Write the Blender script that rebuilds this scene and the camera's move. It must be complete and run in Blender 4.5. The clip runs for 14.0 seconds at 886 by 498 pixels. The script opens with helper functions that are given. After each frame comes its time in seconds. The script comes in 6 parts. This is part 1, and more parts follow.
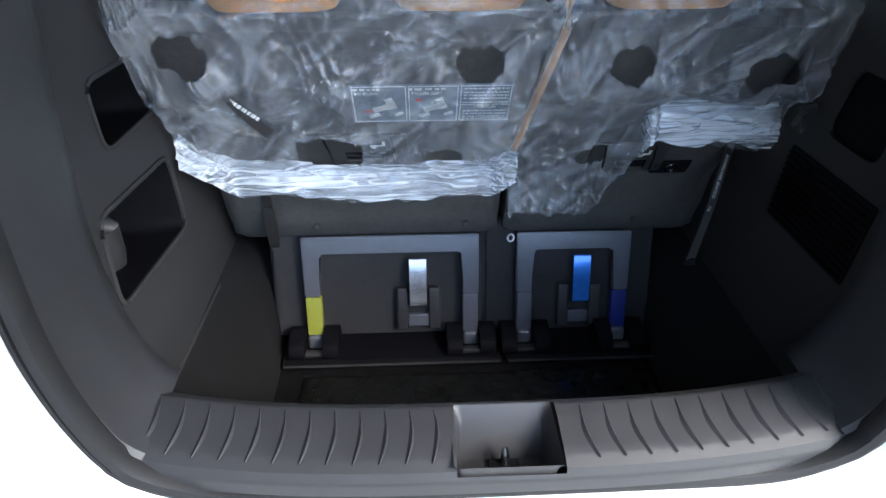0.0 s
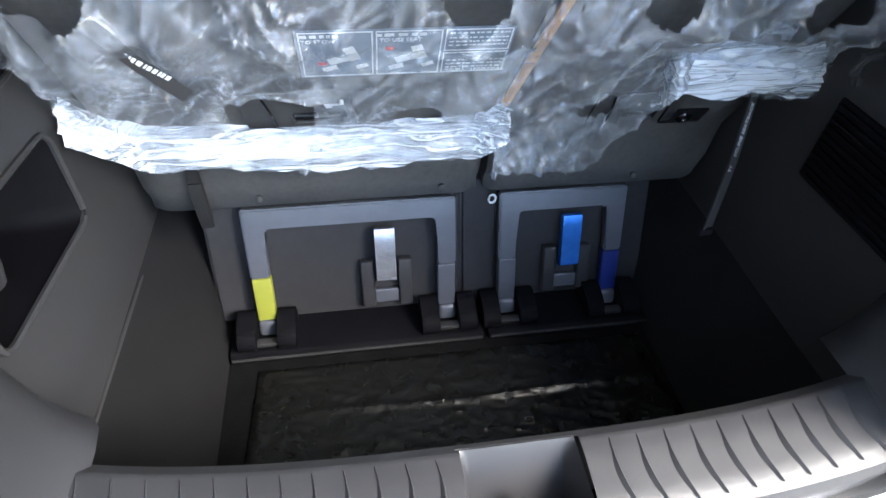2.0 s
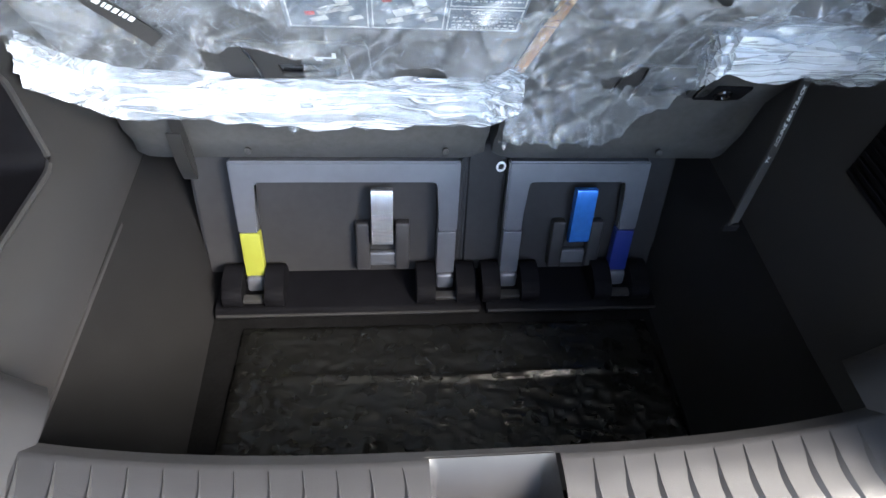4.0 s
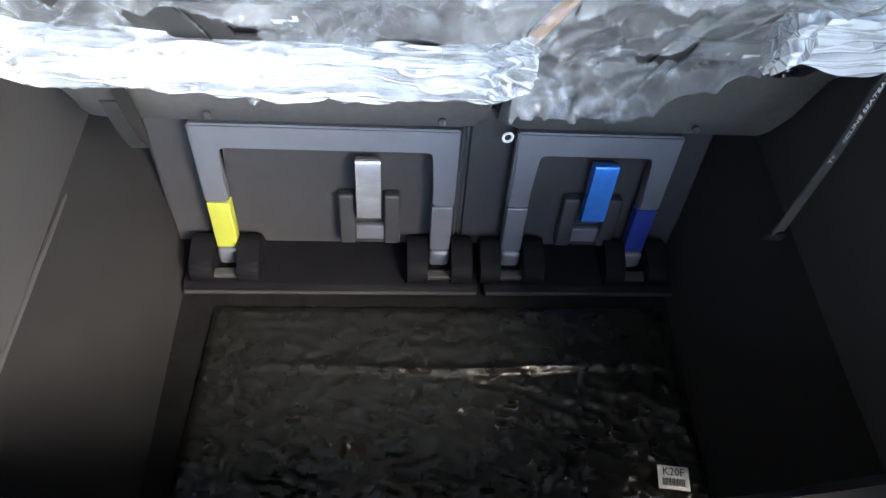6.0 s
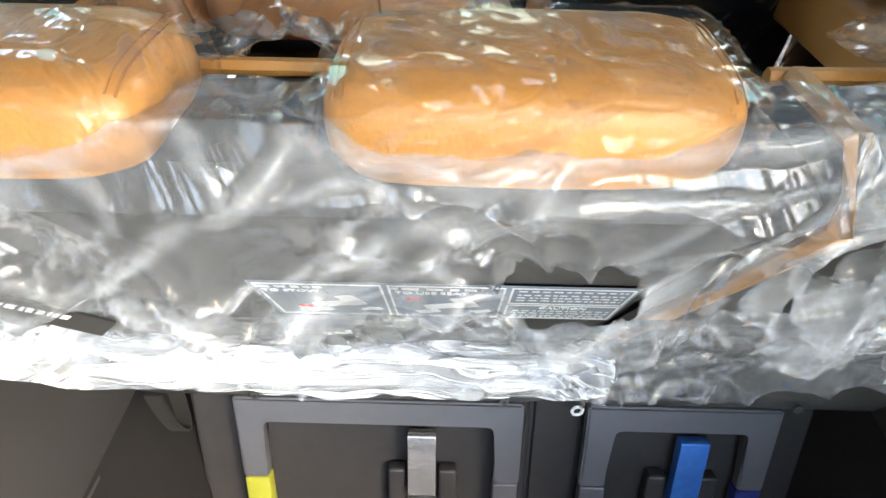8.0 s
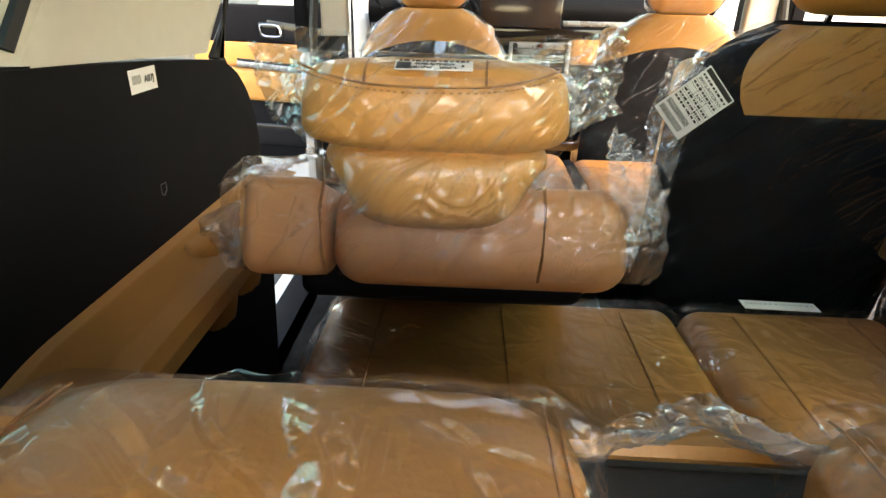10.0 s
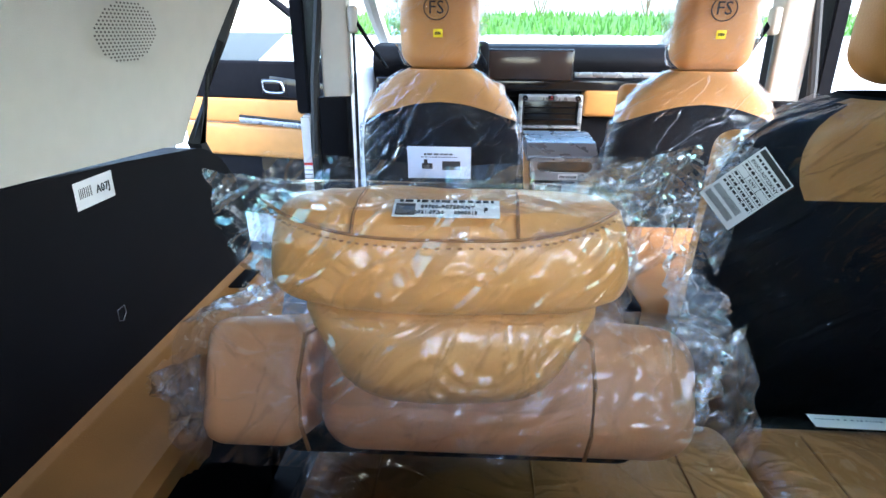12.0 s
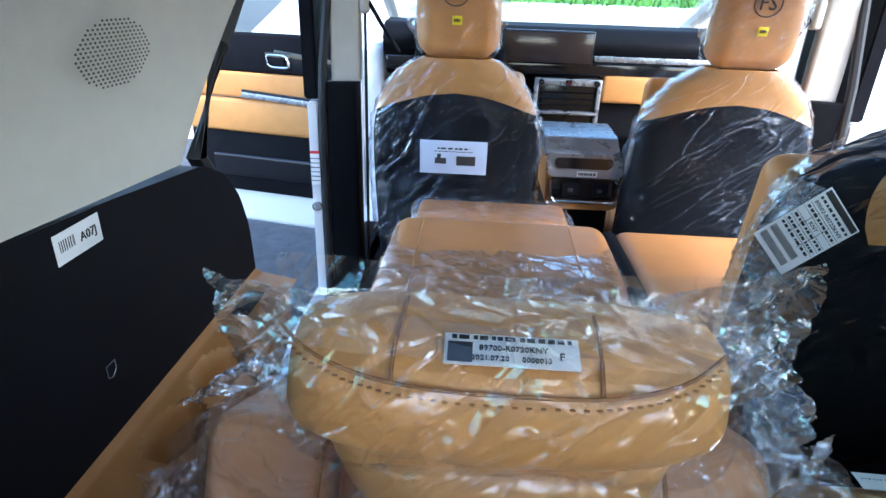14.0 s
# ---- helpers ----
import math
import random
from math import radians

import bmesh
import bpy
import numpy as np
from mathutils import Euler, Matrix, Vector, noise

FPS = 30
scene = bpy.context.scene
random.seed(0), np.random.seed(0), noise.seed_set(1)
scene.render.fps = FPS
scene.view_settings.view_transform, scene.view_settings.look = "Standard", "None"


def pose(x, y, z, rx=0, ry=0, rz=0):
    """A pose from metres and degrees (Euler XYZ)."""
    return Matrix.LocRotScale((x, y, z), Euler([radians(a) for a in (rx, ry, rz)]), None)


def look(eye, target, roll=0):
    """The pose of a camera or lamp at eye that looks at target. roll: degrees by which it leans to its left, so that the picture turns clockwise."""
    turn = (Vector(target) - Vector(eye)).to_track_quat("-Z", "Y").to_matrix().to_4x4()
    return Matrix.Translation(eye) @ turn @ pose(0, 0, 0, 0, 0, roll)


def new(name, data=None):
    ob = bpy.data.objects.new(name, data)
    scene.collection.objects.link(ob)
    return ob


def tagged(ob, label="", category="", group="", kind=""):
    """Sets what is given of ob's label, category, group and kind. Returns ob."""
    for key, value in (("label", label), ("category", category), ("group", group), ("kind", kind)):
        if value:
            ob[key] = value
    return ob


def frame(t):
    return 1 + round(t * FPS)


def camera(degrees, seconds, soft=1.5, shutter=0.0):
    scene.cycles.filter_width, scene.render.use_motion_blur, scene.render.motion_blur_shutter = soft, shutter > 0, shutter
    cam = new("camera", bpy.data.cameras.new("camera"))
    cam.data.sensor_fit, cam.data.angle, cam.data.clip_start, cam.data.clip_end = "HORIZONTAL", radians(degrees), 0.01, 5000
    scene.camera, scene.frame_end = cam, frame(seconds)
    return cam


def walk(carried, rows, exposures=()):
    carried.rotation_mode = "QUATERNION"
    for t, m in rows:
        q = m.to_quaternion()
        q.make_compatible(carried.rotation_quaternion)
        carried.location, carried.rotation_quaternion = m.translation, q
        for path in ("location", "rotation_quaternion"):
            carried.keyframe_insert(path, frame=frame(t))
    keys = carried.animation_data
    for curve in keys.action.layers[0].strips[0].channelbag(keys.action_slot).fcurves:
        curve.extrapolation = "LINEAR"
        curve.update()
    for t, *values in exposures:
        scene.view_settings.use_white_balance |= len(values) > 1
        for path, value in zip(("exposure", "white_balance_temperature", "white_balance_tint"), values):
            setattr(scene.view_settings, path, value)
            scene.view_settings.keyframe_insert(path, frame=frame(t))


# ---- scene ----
cam = camera(75.3, 14.0)
PATH = [
    (0, (-0.108, 0.208, 1.589), (-0.036, 1.844, 0.441), 0.1),
    (0.5, (-0.132, 0.262, 1.587), (0.006, 1.921, 0.478), 1.0),
    (1, (-0.149, 0.332, 1.578), (0.018, 1.931, 0.388), 1.8),
    (1.5, (-0.146, 0.408, 1.567), (0.066, 1.871, 0.22), 2.0),
    (2, (-0.163, 0.474, 1.565), (0.103, 1.88, 0.168), 3.0),
    (2.5, (-0.156, 0.523, 1.578), (0.09, 1.909, 0.158), 3.2),
    (3, (-0.122, 0.535, 1.571), (0.061, 1.868, 0.091), 4.8),
    (5.5, (-0.1, 0.713, 1.531), (0.115, 1.785, -0.144), 9.0),
    (6, (-0.068, 0.767, 1.52), (0.09, 1.755, -0.212), 8.6),
    (6.5, (-0.044, 0.803, 1.508), (0.056, 1.823, -0.209), 6.0),
    (7, (-0.018, 0.832, 1.513), (0.024, 2.03, -0.088), 4.0),
    (7.5, (-0.039, 0.904, 1.546), (-0.05, 2.212, 0.033), 0.6),
    (7.8, (-0.062, 0.901, 1.537), (-0.072, 2.342, 0.15), 0.0),
    (8, (-0.075, 0.923, 1.549), (-0.117, 2.403, 0.205), 0.1),
    (8.2, (-0.09, 0.937, 1.55), (-0.129, 2.487, 0.287), 0.2),
    (8.5, (-0.127, 0.962, 1.547), (-0.16, 2.639, 0.476), 2.7),
    (8.8, (-0.172, 0.993, 1.546), (-0.197, 2.719, 0.536), 2.3),
    (9, (-0.212, 1.017, 1.541), (-0.217, 2.769, 0.577), 2.5),
    (9.2, (-0.239, 1.031, 1.545), (-0.251, 2.802, 0.615), 2.0),
    (11.3, (-0.285, 1.173, 1.599), (-0.397, 3.054, 0.928), 2.1),
    (11.5, (-0.285, 1.19, 1.602), (-0.393, 3.077, 0.948), 1.7),
    (12, (-0.289, 1.267, 1.62), (-0.385, 3.135, 0.913), 0.3),
    (12.5, (-0.302, 1.333, 1.631), (-0.382, 3.169, 0.843), 0.5),
    (13, (-0.317, 1.367, 1.663), (-0.374, 3.189, 0.84), 1.1),
    (13.5, (-0.328, 1.394, 1.678), (-0.391, 3.202, 0.826), 1.2),
    (14, (-0.334, 1.386, 1.685), (-0.425, 3.21, 0.871), 2.0),
]
EXPOSURES = [(0, 2.5, 6300, 9), (0.6, 3.0, 6350, 9), (1.5, 3.3, 6500, 9), (3, 3.45, 6700, 9), (6.5, 3.85, 7300, 9), (7.5, 3.85, 7500, 9), (9, 3.35, 12000, 13), (11.5, 3.45, 6400, 10), (14, 3.0, 5700, 10)]
walk(cam, [(t, look(eye, target, roll)) for t, eye, target, roll in PATH], EXPOSURES)

# ---- light ----
world = bpy.data.worlds.new("sky")
scene.world = world
scene.cycles.transparent_max_bounces = 24
world.use_nodes = True
wn = world.node_tree.nodes
sky = wn.new("ShaderNodeTexSky")
sky.sky_type = "NISHITA"
sky.sun_disc = False
SUN_ELEV, SUN_AZ = radians(42), radians(128)
sky.sun_elevation, sky.sun_rotation = SUN_ELEV, SUN_AZ
world.node_tree.links.new(sky.outputs[0], wn["Background"].inputs[0])
wn["Background"].inputs[1].default_value = 0.15
sun = new("sun", bpy.data.lights.new("sun", "SUN"))
sun.data.energy, sun.data.angle, sun.data.color = 1.4, radians(30), (1.0, 0.95, 0.88)
sd = Vector((math.sin(SUN_AZ) * math.cos(SUN_ELEV), math.cos(SUN_AZ) * math.cos(SUN_ELEV), math.sin(SUN_ELEV)))
sun.matrix_world = look(sd * 20, (0, 0, 0))


# ---- materials ----
def mat(name, col, rough=0.5, metal=0.0, var=0.15, scale=30.0, bump=0.1, bscale=400.0, spec=0.5, coat=0.0, var2=0.0):
    m = bpy.data.materials.new(name)
    m.use_nodes = True
    nt = m.node_tree
    n, l = nt.nodes, nt.links
    b = n["Principled BSDF"]
    b.inputs["Metallic"].default_value = metal
    b.inputs["Specular IOR Level"].default_value = spec
    b.inputs["Coat Weight"].default_value = coat
    tc = n.new("ShaderNodeTexCoord")
    a = n.new("ShaderNodeTexNoise")
    a.inputs["Scale"].default_value, a.inputs["Detail"].default_value = scale, 5
    l.new(tc.outputs["Object"], a.inputs["Vector"])
    a2 = n.new("ShaderNodeTexNoise")
    a2.inputs["Scale"].default_value, a2.inputs["Detail"].default_value = scale * 0.14, 3
    l.new(tc.outputs["Object"], a2.inputs["Vector"])
    add = n.new("ShaderNodeMath")
    add.operation = "ADD"
    l.new(a.outputs["Fac"], add.inputs[0])
    l.new(a2.outputs["Fac"], add.inputs[1])
    r = n.new("ShaderNodeValToRGB")
    r.color_ramp.elements[0].position, r.color_ramp.elements[1].position = 0.35, 0.7
    lo, hi = [c * (1 - var) for c in col], [min(1, c * (1 + var)) for c in col]
    r.color_ramp.elements[0].color, r.color_ramp.elements[1].color = (*lo, 1), (*hi, 1)
    hf = n.new("ShaderNodeMath")
    hf.operation = "MULTIPLY"
    hf.inputs[1].default_value = 0.5
    l.new(add.outputs[0], hf.inputs[0])
    l.new(hf.outputs[0], r.inputs[0])
    l.new(r.outputs[0], b.inputs["Base Color"])
    rr = n.new("ShaderNodeMapRange")
    rr.inputs["To Min"].default_value, rr.inputs["To Max"].default_value = max(0.02, rough - 0.08), min(1, rough + 0.08)
    l.new(a.outputs["Fac"], rr.inputs[0])
    l.new(rr.outputs[0], b.inputs["Roughness"])
    if bump:
        g = n.new("ShaderNodeTexNoise")
        g.inputs["Scale"].default_value, g.inputs["Detail"].default_value = bscale, 3
        l.new(tc.outputs["Object"], g.inputs["Vector"])
        bp = n.new("ShaderNodeBump")
        bp.inputs["Strength"].default_value, bp.inputs["Distance"].default_value = bump, 0.002
        l.new(g.outputs["Fac"], bp.inputs["Height"])
        l.new(bp.outputs[0], b.inputs["Normal"])
    return m


def film_mat(name, tint=(0.95, 0.97, 1.0), haze=0.05, gain=1.2, rough=0.10, wr=0.8, scale=14.0, stretch=(1, 1, 1), turn=(0.35, 0.5, 0.6), most=0.12, streak=0.0, lay=0.3, base=0.0):
    """Clear plastic film: see-through, with a glossy sheen and creases."""
    m = bpy.data.materials.new(name)
    m.use_nodes = True
    n, l = m.node_tree.nodes, m.node_tree.links
    n.remove(n["Principled BSDF"])
    out = n["Material Output"]
    tc, mp = n.new("ShaderNodeTexCoord"), n.new("ShaderNodeMapping")
    mp.inputs["Scale"].default_value = stretch
    mq = n.new("ShaderNodeMapping")
    mq.inputs["Rotation"].default_value = turn
    l.new(tc.outputs["Object"], mq.inputs[0])
    l.new(mq.outputs[0], mp.inputs[0])
    wob = n.new("ShaderNodeTexNoise")
    wob.inputs["Scale"].default_value, wob.inputs["Detail"].default_value = scale * 0.5, 3
    l.new(mp.outputs[0], wob.inputs["Vector"])
    warp = n.new("ShaderNodeVectorMath")
    warp.operation = "MULTIPLY_ADD"
    warp.inputs[1].default_value = (0.12, 0.12, 0.12)
    l.new(wob.outputs["Color"], warp.inputs[0])
    l.new(mp.outputs[0], warp.inputs[2])
    big = n.new("ShaderNodeTexNoise")
    big.noise_type = "RIDGED_MULTIFRACTAL"
    big.inputs["Scale"].default_value, big.inputs["Detail"].default_value = scale * 0.8, 4
    l.new(warp.outputs[0], big.inputs["Vector"])
    last = None
    for sc, amp in ((scale * 0.4, 0.60), (scale * 1.1, 0.22), (scale * 3.2, 0.05)):
        cell = n.new("ShaderNodeTexVoronoi")
        cell.inputs["Scale"].default_value = sc
        l.new(warp.outputs[0], cell.inputs["Vector"])
        away = n.new("ShaderNodeVectorMath")
        away.operation = "SUBTRACT"
        l.new(warp.outputs[0], away.inputs[0])
        l.new(cell.outputs["Position"], away.inputs[1])
        lean = n.new("ShaderNodeVectorMath")
        lean.operation = "SUBTRACT"
        lean.inputs[1].default_value = (0.5, 0.5, 0.5)
        l.new(cell.outputs["Color"], lean.inputs[0])
        dot = n.new("ShaderNodeVectorMath")
        dot.operation = "DOT_PRODUCT"
        l.new(away.outputs[0], dot.inputs[0])
        l.new(lean.outputs[0], dot.inputs[1])
        k1 = n.new("ShaderNodeMath")
        k1.operation = "MULTIPLY_ADD"
        k1.inputs[1].default_value = amp * wr
        l.new(dot.outputs["Value"], k1.inputs[0])
        if last is not None:
            l.new(last.outputs[0], k1.inputs[2])
        else:
            k1.inputs[2].default_value = 0.0
        last = k1
    # thin sharp fold lines over the flat facets
    folds = None
    for sc, wide, steep, way in ((scale * 0.22, 0.055, 0.9, (0.3, 0.2, 0.9)), (scale * 0.6, 0.07, 0.8, (0.8, 0.4, -0.5)), (scale * 1.7, 0.09, 0.6, (-0.4, 0.9, 0.2))):
        spin = n.new("ShaderNodeMapping")
        spin.inputs["Rotation"].default_value = way
        spin.inputs["Scale"].default_value = (0.22, 1.0, 1.0)
        l.new(warp.outputs[0], spin.inputs[0])
        edge = n.new("ShaderNodeTexVoronoi")
        edge.feature = "DISTANCE_TO_EDGE"
        edge.inputs["Scale"].default_value = sc
        l.new(spin.outputs[0], edge.inputs["Vector"])
        fold = n.new("ShaderNodeMapRange")
        fold.interpolation_type = "SMOOTHSTEP"
        fold.inputs["From Min"].default_value, fold.inputs["From Max"].default_value = 0.0, wide
        fold.inputs["To Min"].default_value, fold.inputs["To Max"].default_value = 1.0, 0.0
        l.new(edge.outputs["Distance"], fold.inputs[0])
        k2 = n.new("ShaderNodeMath")
        k2.operation = "MULTIPLY_ADD"
        k2.inputs[1].default_value = steep * wide / sc 
        l.new(fold.outputs[0], k2.inputs[0])
        l.new(last.outputs[0], k2.inputs[2])
        last = k2
        if folds is None:
            folds = fold
        else:
            top = n.new("ShaderNodeMath")
            top.operation = "MAXIMUM"
            l.new(folds.outputs[0], top.inputs[0])
            l.new(fold.outputs[0], top.inputs[1])
            folds = top
    # fine pulled streaks along the film
    lie, comb = n.new("ShaderNodeMapping"), n.new("ShaderNodeMapping")
    lie.inputs["Rotation"].default_value = (0, lay, 0)
    comb.inputs["Scale"].default_value = (60, 5, 5)
    l.new(tc.outputs["Object"], lie.inputs[0])
    l.new(lie.outputs[0], comb.inputs[0])
    fine = n.new("ShaderNodeTexNoise")
    fine.inputs["Scale"].default_value, fine.inputs["Detail"].default_value, fine.inputs["Distortion"].default_value = 1.0, 3, 0.6
    l.new(comb.outputs[0], fine.inputs["Vector"])
    k3 = n.new("ShaderNodeMath")
    k3.operation = "MULTIPLY_ADD"
    k3.inputs[1].default_value = streak
    l.new(fine.outputs["Fac"], k3.inputs[0])
    l.new(last.outputs[0], k3.inputs[2])
    last = k3
    bp = n.new("ShaderNodeBump")
    bp.inputs["Strength"].default_value, bp.inputs["Distance"].default_value = 1.0, 1.0
    l.new(last.outputs[0], bp.inputs["Height"])
    tr, gl, df = n.new("ShaderNodeBsdfTransparent"), n.new("ShaderNodeBsdfGlossy"), n.new("ShaderNodeBsdfDiffuse")
    tr.inputs[0].default_value = (*tint, 1)
    gl.inputs["Roughness"].default_value = rough
    gl.inputs[0].default_value = (0.95, 0.97, 1, 1)
    df.inputs[0].default_value = (0.78, 0.84, 0.92, 1)
    fr = n.new("ShaderNodeFresnel")
    fr.inputs["IOR"].default_value = 1.5
    l.new(bp.outputs[0], gl.inputs["Normal"])
    l.new(bp.outputs[0], fr.inputs["Normal"])
    k = n.new("ShaderNodeMath")
    k.operation, k.use_clamp = "MULTIPLY_ADD", True
    k.inputs[1].default_value, k.inputs[2].default_value = gain, -gain * base
    cap = n.new("ShaderNodeMath")
    cap.operation = "MINIMUM"
    cap.inputs[1].default_value = most
    l.new(fr.outputs[0], cap.inputs[0])
    l.new(cap.outputs[0], k.inputs[0])
    mx, mx2 = n.new("ShaderNodeMixShader"), n.new("ShaderNodeMixShader")
    # film's own milkiness plus a pale share painted in for reflected sky
    hz = n.new("ShaderNodeMapRange")
    hz.inputs["From Min"].default_value, hz.inputs["From Max"].default_value = 0.6, 2.2
    hz.inputs["To Min"].default_value, hz.inputs["To Max"].default_value = haze * 0.5, min(0.9, haze * 2.5)
    l.new(big.outputs["Fac"], hz.inputs[0])
    white = n.new("ShaderNodeMath")
    white.operation, white.use_clamp = "MULTIPLY_ADD", True
    white.inputs[1].default_value = haze * 0.9
    l.new(folds.outputs[0], white.inputs[0])
    l.new(hz.outputs[0], white.inputs[2])
    l.new(white.outputs[0], mx.inputs[0])
    l.new(tr.outputs[0], mx.inputs[1])
    l.new(df.outputs[0], mx.inputs[2])
    l.new(k.outputs[0], mx2.inputs[0])
    l.new(mx.outputs[0], mx2.inputs[1])
    l.new(gl.outputs[0], mx2.inputs[2])
    l.new(mx2.outputs[0], out.inputs[0])
    return m


def glass_mat(name, tint):
    m = bpy.data.materials.new(name)
    m.use_nodes = True
    n, l = m.node_tree.nodes, m.node_tree.links
    n.remove(n["Principled BSDF"])
    tr, gl, fr, mx = n.new("ShaderNodeBsdfTransparent"), n.new("ShaderNodeBsdfGlossy"), n.new("ShaderNodeFresnel"), n.new("ShaderNodeMixShader")
    tr.inputs[0].default_value = (*tint, 1)
    gl.inputs["Roughness"].default_value = 0.02
    cap = n.new("ShaderNodeMath")
    cap.operation = "MINIMUM"
    cap.inputs[1].default_value = 0.08
    l.new(fr.outputs[0], cap.inputs[0])
    l.new(cap.outputs[0], mx.inputs[0])
    l.new(tr.outputs[0], mx.inputs[1])
    l.new(gl.outputs[0], mx.inputs[2])
    l.new(mx.outputs[0], n["Material Output"].inputs[0])
    return m


GREY = mat("dark_grey_plastic", (0.038, 0.038, 0.040), 0.55, var=0.12, scale=25, bump=0.25, bscale=900, spec=0.25)
TRIMG = mat("grey_trim_plastic", (0.036, 0.036, 0.039), 0.42, var=0.1, scale=20, bump=0.22, bscale=900)
BLACK = mat("black_plastic", (0.007, 0.007, 0.009), 0.6, var=0.25, scale=30, bump=0.2, bscale=700, spec=0.07)
SHELL = mat("black_seat_cloth", (0.006, 0.007, 0.010), 0.9, var=0.3, scale=60, bump=0.4, bscale=900, spec=0.1)
GLOSSB = mat("gloss_black", (0.008, 0.008, 0.01), 0.12, var=0.2, scale=8, bump=0)
CARPET = mat("black_carpet", (0.010, 0.010, 0.011), 0.95, var=0.4, scale=120, bump=0.8, bscale=1500, spec=0.1)
DARKC = mat("dark_felt", (0.012, 0.012, 0.013), 0.85, var=0.2, scale=60, bump=0.4, bscale=1200, spec=0.2)
SEATBK = mat("grey_seat_carpet", (0.07, 0.07, 0.072), 0.9, var=0.18, scale=90, bump=0.6, bscale=1400, spec=0.15)
PANELC = mat("cushion_underside", (0.035, 0.035, 0.038), 0.8, var=0.15, scale=60, bump=0.4, bscale=1200, spec=0.25)
STEEL = mat("grey_painted_steel", (0.15, 0.16, 0.185), 0.33, metal=0.35, var=0.1, scale=30, bump=0.05, bscale=500)
SILVER = mat("silver_latch", (0.62, 0.64, 0.68), 0.24, metal=0.75, var=0.06, scale=40, bump=0.12, bscale=120)
BLUEFILM = mat("blue_film", (0.04, 0.26, 0.85), 0.20, metal=0.45, var=0.15, scale=60, bump=0.25, bscale=160, coat=0.6)
YELLOW = mat("yellow_label", (0.33, 0.35, 0.05), 0.5, var=0.06, scale=40, bump=0.05)
TAGY = mat("yellow_tag", (0.9, 0.72, 0.02), 0.5, var=0.05, scale=40, bump=0.05)
NAVY = mat("blue_label", (0.012, 0.03, 0.2), 0.45, var=0.1, scale=40, bump=0.05)
TAN = mat("tan_leather", (0.58, 0.262, 0.072), 0.42, var=0.1, scale=18, bump=0.35, bscale=320, coat=0.08)
# tan leather lightened to make up for missing light on the winged headrest
TANLIT = mat("tan_leather_lightened", (0.68, 0.335, 0.105), 0.40, var=0.07, scale=18, bump=0.35, bscale=320, coat=0.08)
TAN2 = mat("tan_leather_seat", (0.47, 0.205, 0.065), 0.45, var=0.12, scale=18, bump=0.35, bscale=320)
TANP = mat("tan_armrest_plastic", (0.36, 0.165, 0.05), 0.45, var=0.1, scale=20, bump=0.3, bscale=600)
BROWN = mat("brown_leather", (0.64, 0.30, 0.125), 0.42, var=0.12, scale=18, bump=0.35, bscale=320)
STITCH = mat("stitch_thread", (0.34, 0.15, 0.05), 0.7, var=0.2, scale=200, bump=0.3)
CREAM = mat("cream_trim", (0.60, 0.57, 0.50), 0.6, var=0.05, scale=30, bump=0.3, bscale=800)
WHITE = mat("white_car_paint", (0.82, 0.83, 0.84), 0.25, var=0.02, scale=3, bump=0, coat=0.8)
PAPER = mat("white_paper", (0.80, 0.80, 0.80), 0.7, var=0.04, scale=40, bump=0.05)
PALEBLUE = mat("pale_blue_card", (0.55, 0.62, 0.78), 0.6, var=0.05, scale=20, bump=0.05)
SIGN = mat("grey_blue_label", (0.17, 0.21, 0.27), 0.45, var=0.1, scale=30, bump=0.05)
INK = mat("black_ink", (0.015, 0.015, 0.015), 0.6, var=0.1, scale=50, bump=0)
HOLE = mat("speaker_hole", (0.10, 0.09, 0.075), 0.8, var=0.2, scale=60, bump=0)
WINK = mat("white_ink", (0.72, 0.74, 0.76), 0.6, var=0.05, scale=50, bump=0)
REDI = mat("red_ink", (0.6, 0.02, 0.02), 0.5, var=0.05, scale=50, bump=0)
RUBBER = mat("black_rubber", (0.014, 0.014, 0.015), 0.6, var=0.3, scale=30, bump=0.2, bscale=300)
CHROME = mat("chrome", (0.8, 0.8, 0.82), 0.12, metal=1.0, var=0.03, scale=20, bump=0)
SATIN = mat("satin_silver_plastic", (0.33, 0.35, 0.38), 0.28, metal=0.6, var=0.05, scale=20, bump=0.04)
MATBK = mat("black_wrap", (0.009, 0.009, 0.0085), 0.28, var=0.2, scale=25, bump=0.3, bscale=90, spec=0.4)
SCREEN = mat("dark_screen", (0.03, 0.022, 0.022), 0.12, var=0.3, scale=6, bump=0)
ASPHALT = mat("asphalt", (0.05, 0.05, 0.052), 0.9, var=0.45, scale=90, bump=0.9, bscale=160)
GRASS = mat("grass", (0.07, 0.19, 0.025), 0.9, var=0.4, scale=2.5, bump=0.9, bscale=20)
LEAF = mat("leaves", (0.05, 0.14, 0.02), 0.7, var=0.4, scale=6, bump=0.2, bscale=30)
BARK = mat("bark", (0.13, 0.09, 0.06), 0.9, var=0.3, scale=15, bump=0.5, bscale=60)
# dark surface of the added wall that blocks sky light
BLOCKER = mat("dark_sky_blocker", (0.06, 0.06, 0.058), 0.9, var=0.3, scale=3, bump=0.3, bscale=60)
CONCR = mat("pale_concrete", (0.5, 0.5, 0.48), 0.85, var=0.12, scale=2, bump=0.3, bscale=40)
